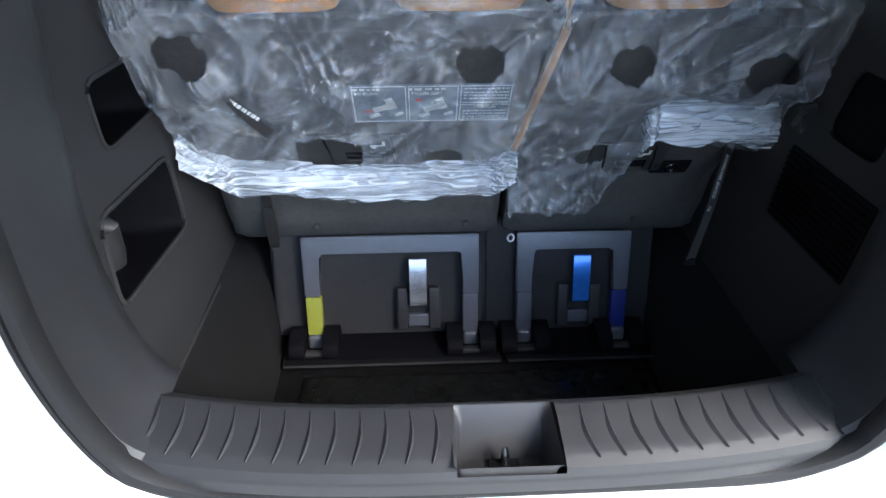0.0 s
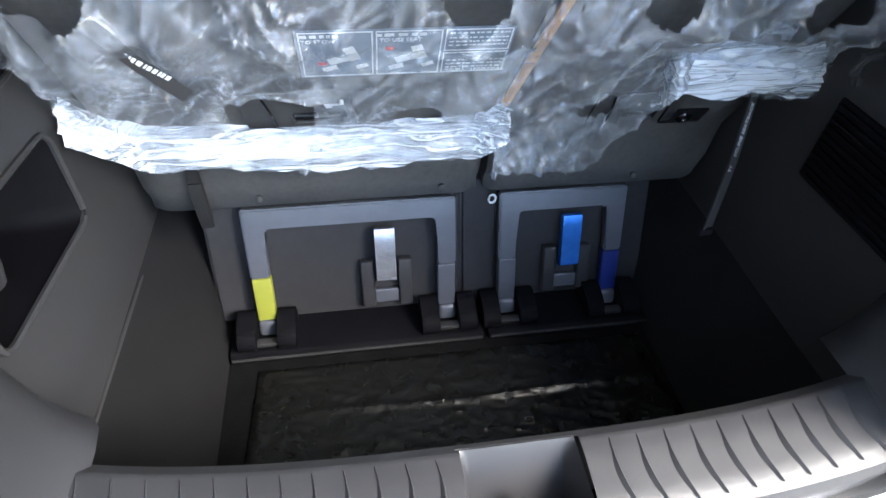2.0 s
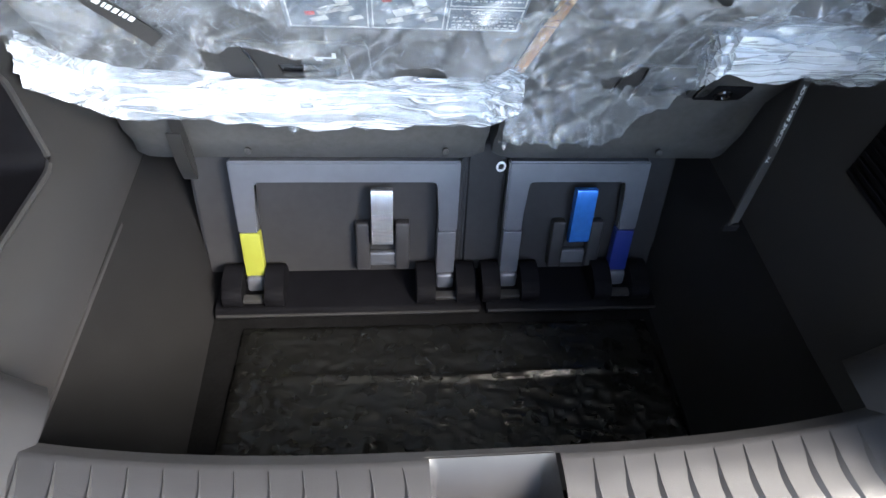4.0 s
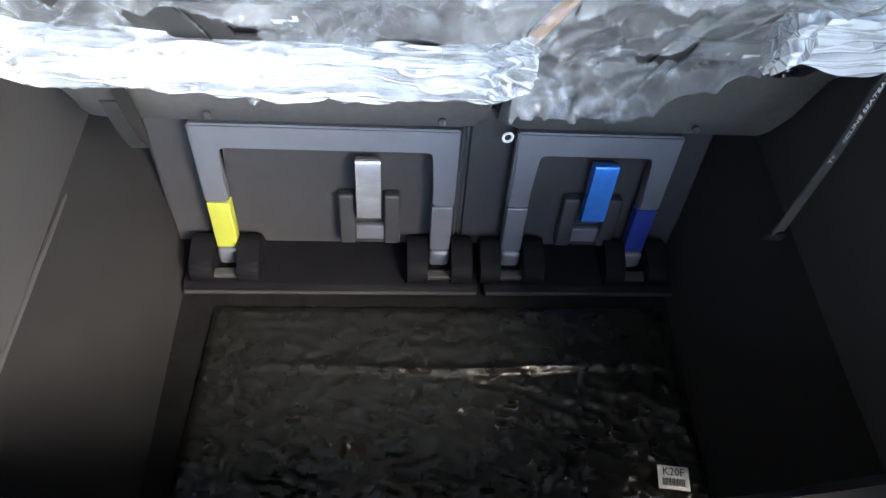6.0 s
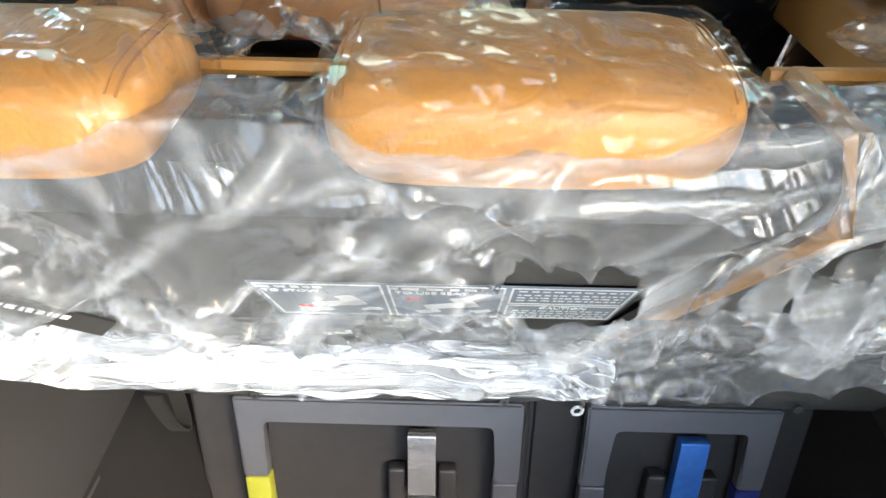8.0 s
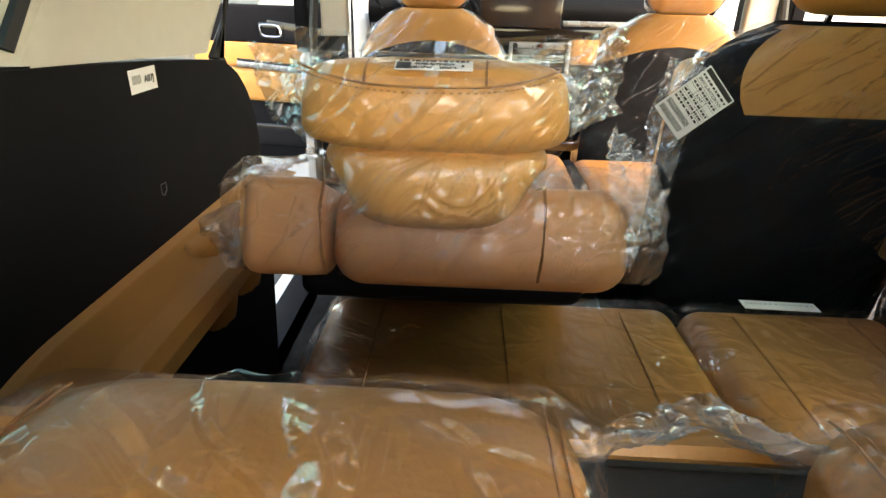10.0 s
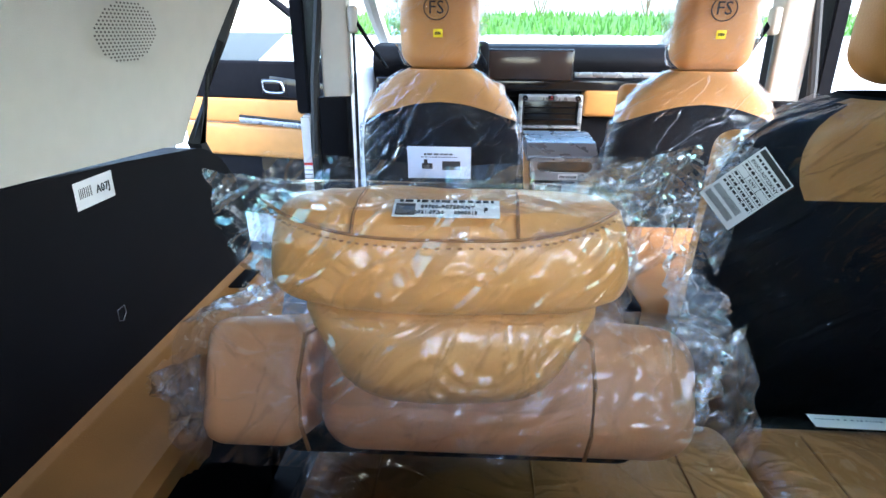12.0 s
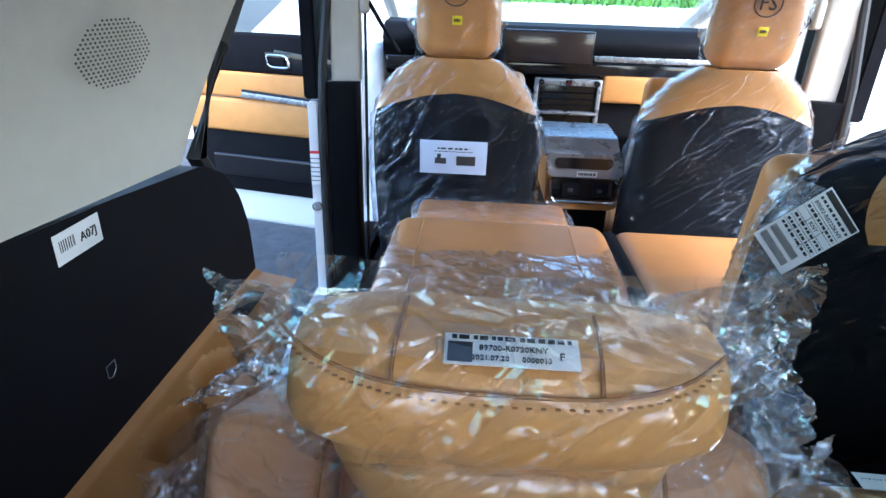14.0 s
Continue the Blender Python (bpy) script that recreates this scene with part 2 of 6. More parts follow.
# haze raised so the pale colour carries the veil of reflected sky
FILM = film_mat("clear_film", tint=(0.96, 0.98, 1.0), haze=0.19, gain=1.7, rough=0.10, wr=0.55, scale=11, stretch=(0.6, 1.0, 1.0), most=0.18, streak=0.006, lay=0.45)
# strong diffuse white paints the sky reflection along the gathered roll
HEM = film_mat("gathered_film", haze=0.60, gain=3.0, rough=0.10, wr=1.2, scale=16, stretch=(0.2, 1.0, 2.2), turn=(0, 0, 0), most=0.2)
FILMS = film_mat("clear_film_tight", tint=(0.985, 0.99, 1.0), haze=0.012, gain=2.0, rough=0.06, wr=0.32, scale=12, stretch=(0.4, 1.2, 1.2), most=0.12, streak=0.004, lay=0.7, base=0.022)
FILMR = film_mat("crumpled_film", tint=(0.99, 0.993, 1.0), haze=0.014, gain=2.6, rough=0.05, wr=0.42, scale=14, stretch=(0.4, 1.2, 1.2), turn=(0.2, 0.9, 0.5), most=0.10, streak=0.0025, lay=-0.7, base=0.024)
FILMC = film_mat("crumpled_corner_film", tint=(0.95, 0.98, 1.0), haze=0.11, gain=3.0, rough=0.06, wr=1.0, scale=18, stretch=(0.5, 1.0, 1.0), turn=(0.6, 0.3, 0.8), most=0.15, streak=0.004, lay=0.9)
FILMB = film_mat("bluish_film", tint=(0.90, 0.95, 1.0), haze=0.003, gain=3.0, rough=0.05, wr=0.7, scale=14, stretch=(0.3, 1.1, 1.1), most=0.14, streak=0.008, lay=-0.8, base=0.036)
GLASS = glass_mat("window_glass", (0.90, 0.95, 0.93))
# tint sets how much sky light the added roof opening lets in
GLASSR = glass_mat("sunroof_glass", (0.30, 0.32, 0.32))
GLASSG = glass_mat("green_privacy_glass", (0.45, 0.60, 0.56))

# ---- building helpers ----
OFF = {}


def thing(name, label, category, loc=(0, 0, 0), group="", kind=""):
    e = new(name)
    e.empty_display_size = 0.05
    e.location = loc
    OFF[e.name] = Vector(loc)
    return tagged(e, label, category, group, kind)


def mesh_of(bm, name, material, off=Vector((0, 0, 0)), smooth=True):
    bmesh.ops.recalc_face_normals(bm, faces=bm.faces)
    bmesh.ops.translate(bm, verts=bm.verts, vec=-off)
    me = bpy.data.meshes.new(name)
    bm.to_mesh(me)
    bm.free()
    me.materials.append(material)
    if smooth:
        me.shade_smooth()
        me.set_sharp_from_angle(angle=radians(38))
    return me


def part(name, bm, material, parent, label="", smooth=True):
    """One mesh under a thing or a part; bm is in world coordinates."""
    off = OFF[parent.name]
    ob = new(name, mesh_of(bm, name, material, off, smooth))
    ob.parent = parent
    OFF[ob.name] = off
    return tagged(ob, label)


def solo(name, bm, material, label="", category="", kind="", group="", smooth=True):
    """A top-level thing of one mesh."""
    ob = new(name, mesh_of(bm, name, material, smooth=smooth))
    OFF[ob.name] = Vector((0, 0, 0))
    return tagged(ob, label, category, group, kind)


def axis_steps(h, r, k, mid):
    r = min(r, h * 0.999)
    a = [-h + r * (i / k) for i in range(k)]
    m = [-(h - r) + 2 * (h - r) * i / mid for i in range(mid + 1)]
    return a + m + [-v for v in reversed(a)]


def rbox(bm, c, s, r=0.01, m=None, k=2, mid=1, puff=0.0):
    """A rounded box: centre, size, radius; m turns it about its centre; puff swells its faces."""
    hx, hy, hz = s[0] / 2, s[1] / 2, s[2] / 2
    r = min(r, hx, hy, hz)
    ax = [axis_steps(h, r, k, mid) for h in (hx, hy, hz)]
    H = (hx, hy, hz)
    cache = {}

    def vert(p):
        key = tuple(round(v, 6) for v in p)
        if key not in cache:
            q = Vector([max(-(H[i] - r), min(H[i] - r, p[i])) for i in range(3)])
            d = Vector(p) - q
            v = q + d.normalized() * r if d.length > 1e-9 else Vector(p)
            if puff:
                for i in range(3):
                    j, l = (i + 1) % 3, (i + 2) % 3
                    v[i] *= 1 + puff * (1 - (p[j] / H[j]) ** 2) * (1 - (p[l] / H[l]) ** 2)
            if m is not None:
                v = m.to_3x3() @ v
            cache[key] = bm.verts.new(v + Vector(c))
        return cache[key]

    for i in range(3):
        j, l = (i + 1) % 3, (i + 2) % 3
        for sg in (-1, 1):
            for a in range(len(ax[j]) - 1):
                for b in range(len(ax[l]) - 1):
                    quad = []
                    for da, db in ((0, 0), (1, 0), (1, 1), (0, 1)):
                        p = [0, 0, 0]
                        p[i], p[j], p[l] = sg * H[i], ax[j][a + da], ax[l][b + db]
                        quad.append(vert(p))
                    if len(set(quad)) == 4:
                        try:
                            bm.faces.new(quad)
                        except ValueError:
                            pass
    return bm


def RB(c, s, r=0.01, m=None, k=2, mid=1, puff=0.0):
    return rbox(bmesh.new(), c, s, r, m, k, mid, puff)


def prism(points, axis, a, b, bev=0.0, seg=2):
    """A polygon of (u, v) points pushed along an axis from a to b. axis x: (y, z); y: (x, z); z: (x, y)."""
    bm = bmesh.new()
    put = {"x": lambda u, v, w: (w, u, v), "y": lambda u, v, w: (u, w, v), "z": lambda u, v, w: (u, v, w)}[axis]
    lo = [bm.verts.new(put(u, v, a)) for u, v in points]
    hi = [bm.verts.new(put(u, v, b)) for u, v in points]
    n = len(points)
    bm.faces.new(lo)
    bm.faces.new(hi)
    for i in range(n):
        bm.faces.new((lo[i], lo[(i + 1) % n], hi[(i + 1) % n], hi[i]))
    if bev:
        bmesh.ops.bevel(bm, geom=bm.edges[:], offset=bev, segments=seg, affect="EDGES", clamp_overlap=True)
    return bm


def sheet(f, nu, nv, keep=None):
    """A surface from f(u, v), u and v from 0 to 1."""
    bm = bmesh.new()
    g = [[bm.verts.new(f(i / nu, j / nv)) for j in range(nv + 1)] for i in range(nu + 1)]
    for i in range(nu):
        for j in range(nv):
            if keep is None or keep((i + 0.5) / nu, (j + 0.5) / nv):
                bm.faces.new((g[i][j], g[i + 1][j], g[i + 1][j + 1], g[i][j + 1]))
    loose = [v for v in bm.verts if not v.link_faces]
    bmesh.ops.delete(bm, geom=loose, context="VERTS")
    return bm


def thick(bm, t):
    bmesh.ops.recalc_face_normals(bm, faces=bm.faces)
    bmesh.ops.solidify(bm, geom=bm.faces[:], thickness=t)
    return bm


def tube(points, r, seg=8, closed=False, flat=1.0, cap=True):
    """A bent rod through points."""
    bm = bmesh.new()
    pts = [Vector(p) for p in points]
    n = len(pts)
    rings = []
    for i, p in enumerate(pts):
        a, b = (pts[(i - 1) % n], pts[(i + 1) % n]) if closed else (pts[max(i - 1, 0)], pts[min(i + 1, n - 1)])
        d = (b - a).normalized()
        up = Vector((0, 0, 1)) if abs(d.z) < 0.9 else Vector((0, 1, 0))
        s = d.cross(up).normalized()
        w = s.cross(d).normalized()
        rings.append([bm.verts.new(p + s * (r * math.cos(q)) + w * (r * flat * math.sin(q))) for q in [2 * math.pi * k / seg for k in range(seg)]])
    for i in range(n if closed else n - 1):
        A, B = rings[i], rings[(i + 1) % n]
        for k in range(seg):
            bm.faces.new((A[k], A[(k + 1) % seg], B[(k + 1) % seg], B[k]))
    if cap and not closed:
        bm.faces.new(rings[0])
        bm.faces.new(rings[-1])
    return bm


def disc(c, r1, r2, normal, h, seg=20):
    """A short bevelled cylinder of radii r1, r2 from its base c along normal."""
    bm = bmesh.new()
    q = Vector(normal).to_track_quat("Z", "Y").to_matrix()
    rows = []
    for rr, z in ((r1, 0), (r1, h * 0.8), (r1 * 0.93, h), (max(r2, 0.0001), h)):
        rows.append([bm.verts.new(Vector(c) + q @ Vector((rr * math.cos(a), rr * math.sin(a), z))) for a in [2 * math.pi * k / seg for k in range(seg)]])
    for A, B in zip(rows, rows[1:]):
        for k in range(seg):
            bm.faces.new((A[k], A[(k + 1) % seg], B[(k + 1) % seg], B[k]))
    return bm


def wall_holes(outline, holes, x, t, put):
    """A plate with openings: outlines in (u, v), put(u, v, w) lays them into the world, t its thickness."""
    bm = bmesh.new()
    edges = []
    for loop in [outline] + holes:
        vs = [bm.verts.new(put(u, v, 0)) for u, v in loop]
        edges += [bm.edges.new((vs[i], vs[(i + 1) % len(vs)])) for i in range(len(vs))]
    bmesh.ops.triangle_fill(bm, use_beauty=True, use_dissolve=False, edges=edges)
    geo = bmesh.ops.extrude_face_region(bm, geom=bm.faces[:])
    d = Vector(put(0, 0, t)) - Vector(put(0, 0, 0))
    bmesh.ops.translate(bm, verts=[v for v in geo["geom"] if isinstance(v, bmesh.types.BMVert)], vec=d)
    return bm


def rounded(poly, r, k=4):
    """A polygon with its corners rounded."""
    out = []
    n = len(poly)
    for i in range(n):
        p, a, b = Vector(poly[i]), Vector(poly[i - 1]), Vector(poly[(i + 1) % n])
        da, db = (a - p), (b - p)
        ra = min(r, da.length * 0.45, db.length * 0.45)
        s, e = p + da.normalized() * ra, p + db.normalized() * ra
        for j in range(k + 1):
            t = j / k
            out.append(tuple((1 - t) ** 2 * s + 2 * t * (1 - t) * p + t * t * e))
    return out


def words(text, size, m, deep=0.0004):
    """Letters as a mesh, centred, lying in the plane of m."""
    cu = bpy.data.curves.new("letters", "FONT")
    cu.body, cu.size, cu.align_x, cu.align_y, cu.extrude, cu.resolution_u = text, size, "CENTER", "CENTER", deep, 2
    ob = bpy.data.objects.new("letters", cu)
    me = bpy.data.meshes.new_from_object(ob)
    bm = bmesh.new()
    bm.from_mesh(me)
    bpy.data.objects.remove(ob)
    bpy.data.meshes.remove(me)
    bm.transform(m)
    return bm


def plane_m(o, right, up):
    """A frame: origin, the way to the right and the way up of a flat label."""
    r = Vector(right).normalized()
    n = r.cross(Vector(up)).normalized()
    u = n.cross(r)
    m = Matrix((r, u, n)).transposed().to_4x4()
    m.translation = Vector(o)
    return m


def plate(m, u0, v0, u1, v1, h=0.0006, w=0.0):
    """A thin plate in the plane of m."""
    bm = bmesh.new()
    rbox(bm, ((u0 + u1) / 2, (v0 + v1) / 2, w + h / 2), (abs(u1 - u0), abs(v1 - v0), h), h * 0.4, k=1)
    bm.transform(m)
    return bm


def bars(m, u0, u1, v, n, hgt, seed, w=0.0012, gap=0.3):
    """Lines of unreadable print as short bars."""
    rnd = random.Random(seed)
    bm = bmesh.new()
    u = u0
    while u < u1:
        d = (u1 - u0) / n * rnd.uniform(0.5, 1.5)
        e = min(u + d * (1 - gap), u1)
        rbox(bm, ((u + e) / 2, v, w), (max(e - u, 0.0004), hgt, 0.0003), 0.0001, k=1)
        u += d
    bm.transform(m)
    return bm


def fuzz(p, s, o=3):
    return noise.fractal(Vector(p) * s, 0.7, 2.0, o)


def crease(p, s):
    return 1.0 - abs(noise.noise(Vector(p) * s)) * 2

# ---- ground and distance ----
GZ = 0.12
bm = bmesh.new()
for x0, y0, x1, y1 in ((-600, -600, 600, 600),):
    bm.faces.new([bm.verts.new(p) for p in ((x0, y0, GZ), (x1, y0, GZ), (x1, y1, GZ), (x0, y1, GZ))])
solo("ground", bm, ASPHALT, "grey asphalt yard around the van", "ground", "structure")


def lawn_f(u, v):
    x, y = -4 + 50 * u, 13 + 22 * v
    return (x, y, 1.55 + 0.5 * min(1, v * 4) + 0.05 * fuzz((x, y, 0), 0.5))


solo("grass_bank", sheet(lawn_f, 90, 24), GRASS, "green grass strip beyond the windscreen", "grass", "stuff")
rnd = random.Random(5)
bm = bmesh.new()
for i in range(3200):
    x, y = rnd.uniform(-4, 14), 13 + 9 * rnd.random() ** 1.5
    z = 1.55 + 0.5 * min(1, (y - 13) / 5.5)
    h, a = rnd.uniform(0.08, 0.26), rnd.uniform(0, 3.14)
    dx, dy = 0.03 * math.cos(a), 0.03 * math.sin(a)
    bm.faces.new([bm.verts.new(p) for p in ((x - dx, y - dy, z), (x + dx, y + dy, z), (x + rnd.uniform(-.08, .08), y, z + h))])
solo("grass_blades", bm, GRASS, "uneven blades of green grass on the bank", "grass", "stuff", smooth=False)
solo("ramp", sheet(lambda u, v: (-4 + 50 * u, 7.5 + 5.6 * v, GZ + 0.004 + 1.45 * v), 20, 8), CONCR, "pale concrete slope up to the grass", "road", "structure")
FZ = 2.0
fence = thing("fence", "pale wire fence with thin posts behind the grass", "fence", (0, 24, FZ))
for i in range(14):
    part("post", RB((-11 + i * 1.9, 24, FZ + 0.85), (0.07, 0.07, 1.7), 0.01), CONCR, fence)
for z in (0.25, 0.9, 1.6):
    part("rail", tube([(-11, 24, FZ + z), (13.7, 24, FZ + z)], 0.015, 6), CONCR, fence)
part("wall_panel", RB((18, 26.5, FZ + 1.0), (50, 0.2, 3.2), 0.02), CONCR, fence, "pale low wall behind the posts")


SZ = 2.02


def shrub(x, y, h, seed):
    r = random.Random(seed)
    t = thing("shrub", "small green shrub with bare lower branches on the grass", "shrub", (x, y, SZ), "shrubs behind the grass")
    for i in range(5):
        a = r.uniform(0, 6.28)
        p = [(x + 0.02 * i, y, SZ)]
        for s in range(1, 4):
            p.append((x + math.cos(a) * 0.14 * s + r.uniform(-.04, .04), y + math.sin(a) * 0.14 * s, SZ + h * 0.25 * s))
        part("limb", tube(p, 0.02, 5), BARK, t)
    bm = bmesh.new()
    for i in range(420):
        d = Vector((r.gauss(0, 1), r.gauss(0, 1), r.gauss(0, 0.7))).normalized() * (r.random() ** 0.4) * h * 0.5
        c = Vector((x, y, SZ + h * 0.72)) + Vector((d.x * 1.3, d.y * 1.3, d.z * 0.8))
        q = Euler((r.uniform(0, 6), r.uniform(0, 6), r.uniform(0, 6))).to_matrix()
        s = r.uniform(0.05, 0.11)
        bm.faces.new([bm.verts.new(c + q @ Vector(v)) for v in ((-s, 0, 0), (0, -s * .5, 0), (s, 0, 0), (0, s * .5, 0))])
    part("crown", bm, LEAF, t, "clumped green leaves", smooth=False)


for i, (x, y, h) in enumerate(((1.6, 20, 1.5), (4.6, 19.5, 1.7), (-2.6, 20.5, 1.3), (7.6, 21, 1.6))):
    shrub(x, y, h, i)

# ---- shell of the van ----
RING = [(-0.30, 0.84), (-0.45, 0.85), (-0.525, 0.89), (-0.552, 0.97), (-0.562, 1.08), (-0.555, 1.19), (-0.54, 1.31), (-0.52, 1.44), (-0.50, 1.60), (-0.47, 1.70), (-0.40, 1.77), (0, 1.80)]
RING = RING + [(-x, z) for x, z in reversed(RING[:-1])]


def swept(path, prof, y0=0.0):
    """A profile of (outward, y) swept along a line of (x, z) points of the rear opening."""
    bm = bmesh.new()
    rows = []
    n = len(path)
    for i, (x, z) in enumerate(path):
        a, b = path[max(i - 1, 0)], path[min(i + 1, n - 1)]
        d = Vector((b[0] - a[0], b[1] - a[1])).normalized()
        o = Vector((-d.y, d.x))
        if o.dot(Vector((x, z - 1.3))) < 0:
            o = -o
        rows.append([bm.verts.new((x + o.x * p, y, z + o.y * p)) for p, y in prof])
    for A, B in zip(rows, rows[1:]):
        for k in range(len(prof) - 1):
            bm.faces.new((A[k], A[k + 1], B[k + 1], B[k]))
    return bm


def smooth_path(path, k=4):
    out = []
    n = len(path)
    for i in range(n - 1):
        p0, p1, p2, p3 = (Vector(path[max(i - 1, 0)]), Vector(path[i]), Vector(path[i + 1]), Vector(path[min(i + 2, n - 1)]))
        for j in range(k):
            t = j / k
            out.append(tuple(0.5 * ((2 * p1) + (p2 - p0) * t + (2 * p0 - 5 * p1 + 4 * p2 - p3) * t * t + (3 * p1 - p0 - 3 * p2 + p3) * t ** 3)))
    out.append(tuple(path[-1]))
    return out


RINGS = smooth_path(RING)
side = [p for p in RINGS if p[1] > 0.875]
solo("trim_ring", thick(swept(side, [(0.045, 0.93), (0.012, 0.90), (0.0, 0.86), (0.001, 0.80), (0.000, 0.755), (-0.002, 0.73), (0.004, 0.722)]), -0.004), TRIMG,
     "grey plastic trim round the tailgate opening", "trim", "structure")
left_up = [p for p in RINGS if p[0] <= -0.4 and p[1] > 0.9]
frame_path = left_up[::-1] + [(-0.527, 0.885), (-0.48, 0.855), (-0.42, 0.842), (-0.3, 0.838), (0, 0.836), (0.3, 0.838), (0.42, 0.842), (0.48, 0.855), (0.527, 0.885)] + [(-x, z) for x, z in left_up]
frame_path = [(x - math.copysign(0.03 * min(1.0, max(0.0, (abs(x) - 0.34) / 0.14)), x), z) for x, z in smooth_path(frame_path, 2)]
ws = thing("weatherstrip", "black rubber weatherstrip round the tailgate opening", "seal", (0, 0.7, 0.84))
part("rubber_lip", swept(frame_path, [(0.026, 0.728), (0.022, 0.712), (0.027, 0.698), (0.037, 0.694), (0.043, 0.704), (0.043, 0.726)]), RUBBER, ws)
part("rubber_base", swept(frame_path, [(0.043, 0.715), (0.047, 0.700), (0.053, 0.700), (0.056, 0.715)]), RUBBER, ws)
solo("body_flange", thick(swept(frame_path, [(0.054, 0.722), (0.066, 0.705), (0.090, 0.68), (0.14, 0.655), (0.22, 0.64), (0.34, 0.65)]), -0.003), WHITE,
     "white painted body round the tailgate opening", "car body", "structure")


def bumper_f(u, v):
    x = -0.95 + 1.9 * u
    a = v * 1.5
    return (x, 0.655 - 0.25 * math.sin(a) + 0.12 * (abs(x) / 0.95) ** 3, 0.735 - 0.34 * (1 - math.cos(a)) - 0.02 * v)


solo("bumper", thick(sheet(bumper_f, 24, 12), 0.004), WHITE, "white painted rear bumper below the opening", "bumper", "structure")
solo("underbody", RB((0, 2.6, 0.34), (1.5, 3.9, 0.1), 0.02), BLACK, "black underside of the van", "car body", "structure")
solo("load_floor", RB((0, 1.15, 0.465), (1.24, 0.84, 0.05), 0.01), CARPET, "black carpeted floor of the rear well", "floor", "structure")
solo("cabin_floor", RB((0, 3.1, 0.62), (1.56, 3.0, 0.06), 0.01), CARPET, "dark carpeted cabin floor", "floor", "structure")
# unseen roof opening, added to bring sky light onto the seats
ROOFHOLE = rounded([(-0.46, 1.30), (0.46, 1.30), (0.46, 2.95), (-0.46, 2.95)], 0.08)
solo("headliner", wall_holes([(-0.86, 0.62), (0.86, 0.62), (0.86, 3.92), (-0.86, 3.92)], [ROOFHOLE], 0, 0.045, lambda u, v, w: (u, v, 1.838 + w)), CREAM, "cream fabric headliner", "ceiling", "structure", smooth=False)
solo("roof_skin", wall_holes([(-0.90, 0.60), (0.90, 0.60), (0.90, 3.95), (-0.90, 3.95)], [ROOFHOLE], 0, 0.03, lambda u, v, w: (u, v, 1.90 + w)), WHITE, "white painted roof", "roof", "structure", smooth=False)
solo("sunroof_glass", RB((0, 2.12, 1.945), (0.98, 1.72, 0.008), 0.003), GLASSR, "tinted pane in the added roof opening that lights the cabin", "window", "structure")

solo("open_tailgate", RB((0, 0.06, 2.24), (1.75, 1.45, 0.06), 0.03, pose(0, 0, 0, -25)), WHITE, "white raised tailgate overhead", "tailgate", "structure")

# added out of view to keep left-rear sky off the right luggage wall
solo("yard_wall", RB((-2.3, -3.2, 2.4), (0.25, 8.0, 4.6), 0.02), BLOCKER, "unseen dark wall added to block sky light from the left rear", "wall", "structure")

# left trunk wall with two bins
putL = lambda u, v, w: (-0.60 - w, u, v)
bin1 = rounded([(1.055, 1.305), (1.235, 1.295), (1.255, 1.19), (1.05, 1.195)], 0.03)
bin2 = rounded([(0.965, 1.125), (1.245, 1.10), (1.24, 0.94), (0.94, 0.97)], 0.03)
wl = thing("wall_left", "grey plastic side trim of the luggage well", "side trim", (-0.6, 1.2, 0.73), kind="structure")
part("side_panel", wall_holes([(0.86, 0.735), (1.62, 0.715), (1.62, 0.98), (1.40, 1.14), (1.34, 1.30), (1.34, 1.80), (0.86, 1.80)], [bin1, bin2], 0, 0.008, putL), GREY, wl, smooth=False)


def pocket(loop, depth, drop, shrink):
    bm = bmesh.new()
    c = Vector((sum(p[0] for p in loop) / len(loop), sum(p[1] for p in loop) / len(loop)))
    rows = []
    for s, w in ((1.0, 0.0), (0.97, 0.012), (1 - shrink * 0.6, depth * 0.8), (1 - shrink, depth)):
        rows.append([bm.verts.new((-0.60 - w, c.x + (u - c.x) * s, c.y + (v - c.y) * s - drop * w)) for u, v in loop])
    for A, B in zip(rows, rows[1:]):
        for k in range(len(A)):
            bm.faces.new((A[k], A[(k + 1) % len(A)], B[(k + 1) % len(A)], B[k]))
    bm.faces.new(rows[-1])
    return bm


def rim(loop, w=0.006):
    return tube([(-0.598, u, v) for u, v in loop], w, 6, closed=True)


b1 = part("upper_bin", pocket(bin1, 0.11, 0.1, 0.12), BLACK, wl, "black recessed storage bin")
part("bin_rim", rim(bin1, 0.004), GREY, b1)
b2 = part("lower_bin", pocket(bin2, 0.13, 0.1, 0.1), BLACK, wl, "black recessed storage bin")
part("bin_rim", rim(bin2, 0.005), GREY, b2)
part("bin_divider", tube([(-0.690, 1.085, 0.950), (-0.682, 1.088, 0.985), (-0.680, 1.090, 1.03), (-0.690, 1.092, 1.055), (-0.712, 1.094, 1.070)], 0.031, 18), TRIMG, b2, "rounded grey divider")
part("return_panel", prism([(-0.600, 1.335), (-0.608, 1.335), (-0.745, 1.455), (-0.735, 1.455)], "z", 0.9, 1.80), BLACK, wl)
part("upper_bead", tube([(-0.598, 0.87 + 0.05 * i, 0.735 - 0.0013 * i) for i in range(16)], 0.004, 6), GREY, wl)


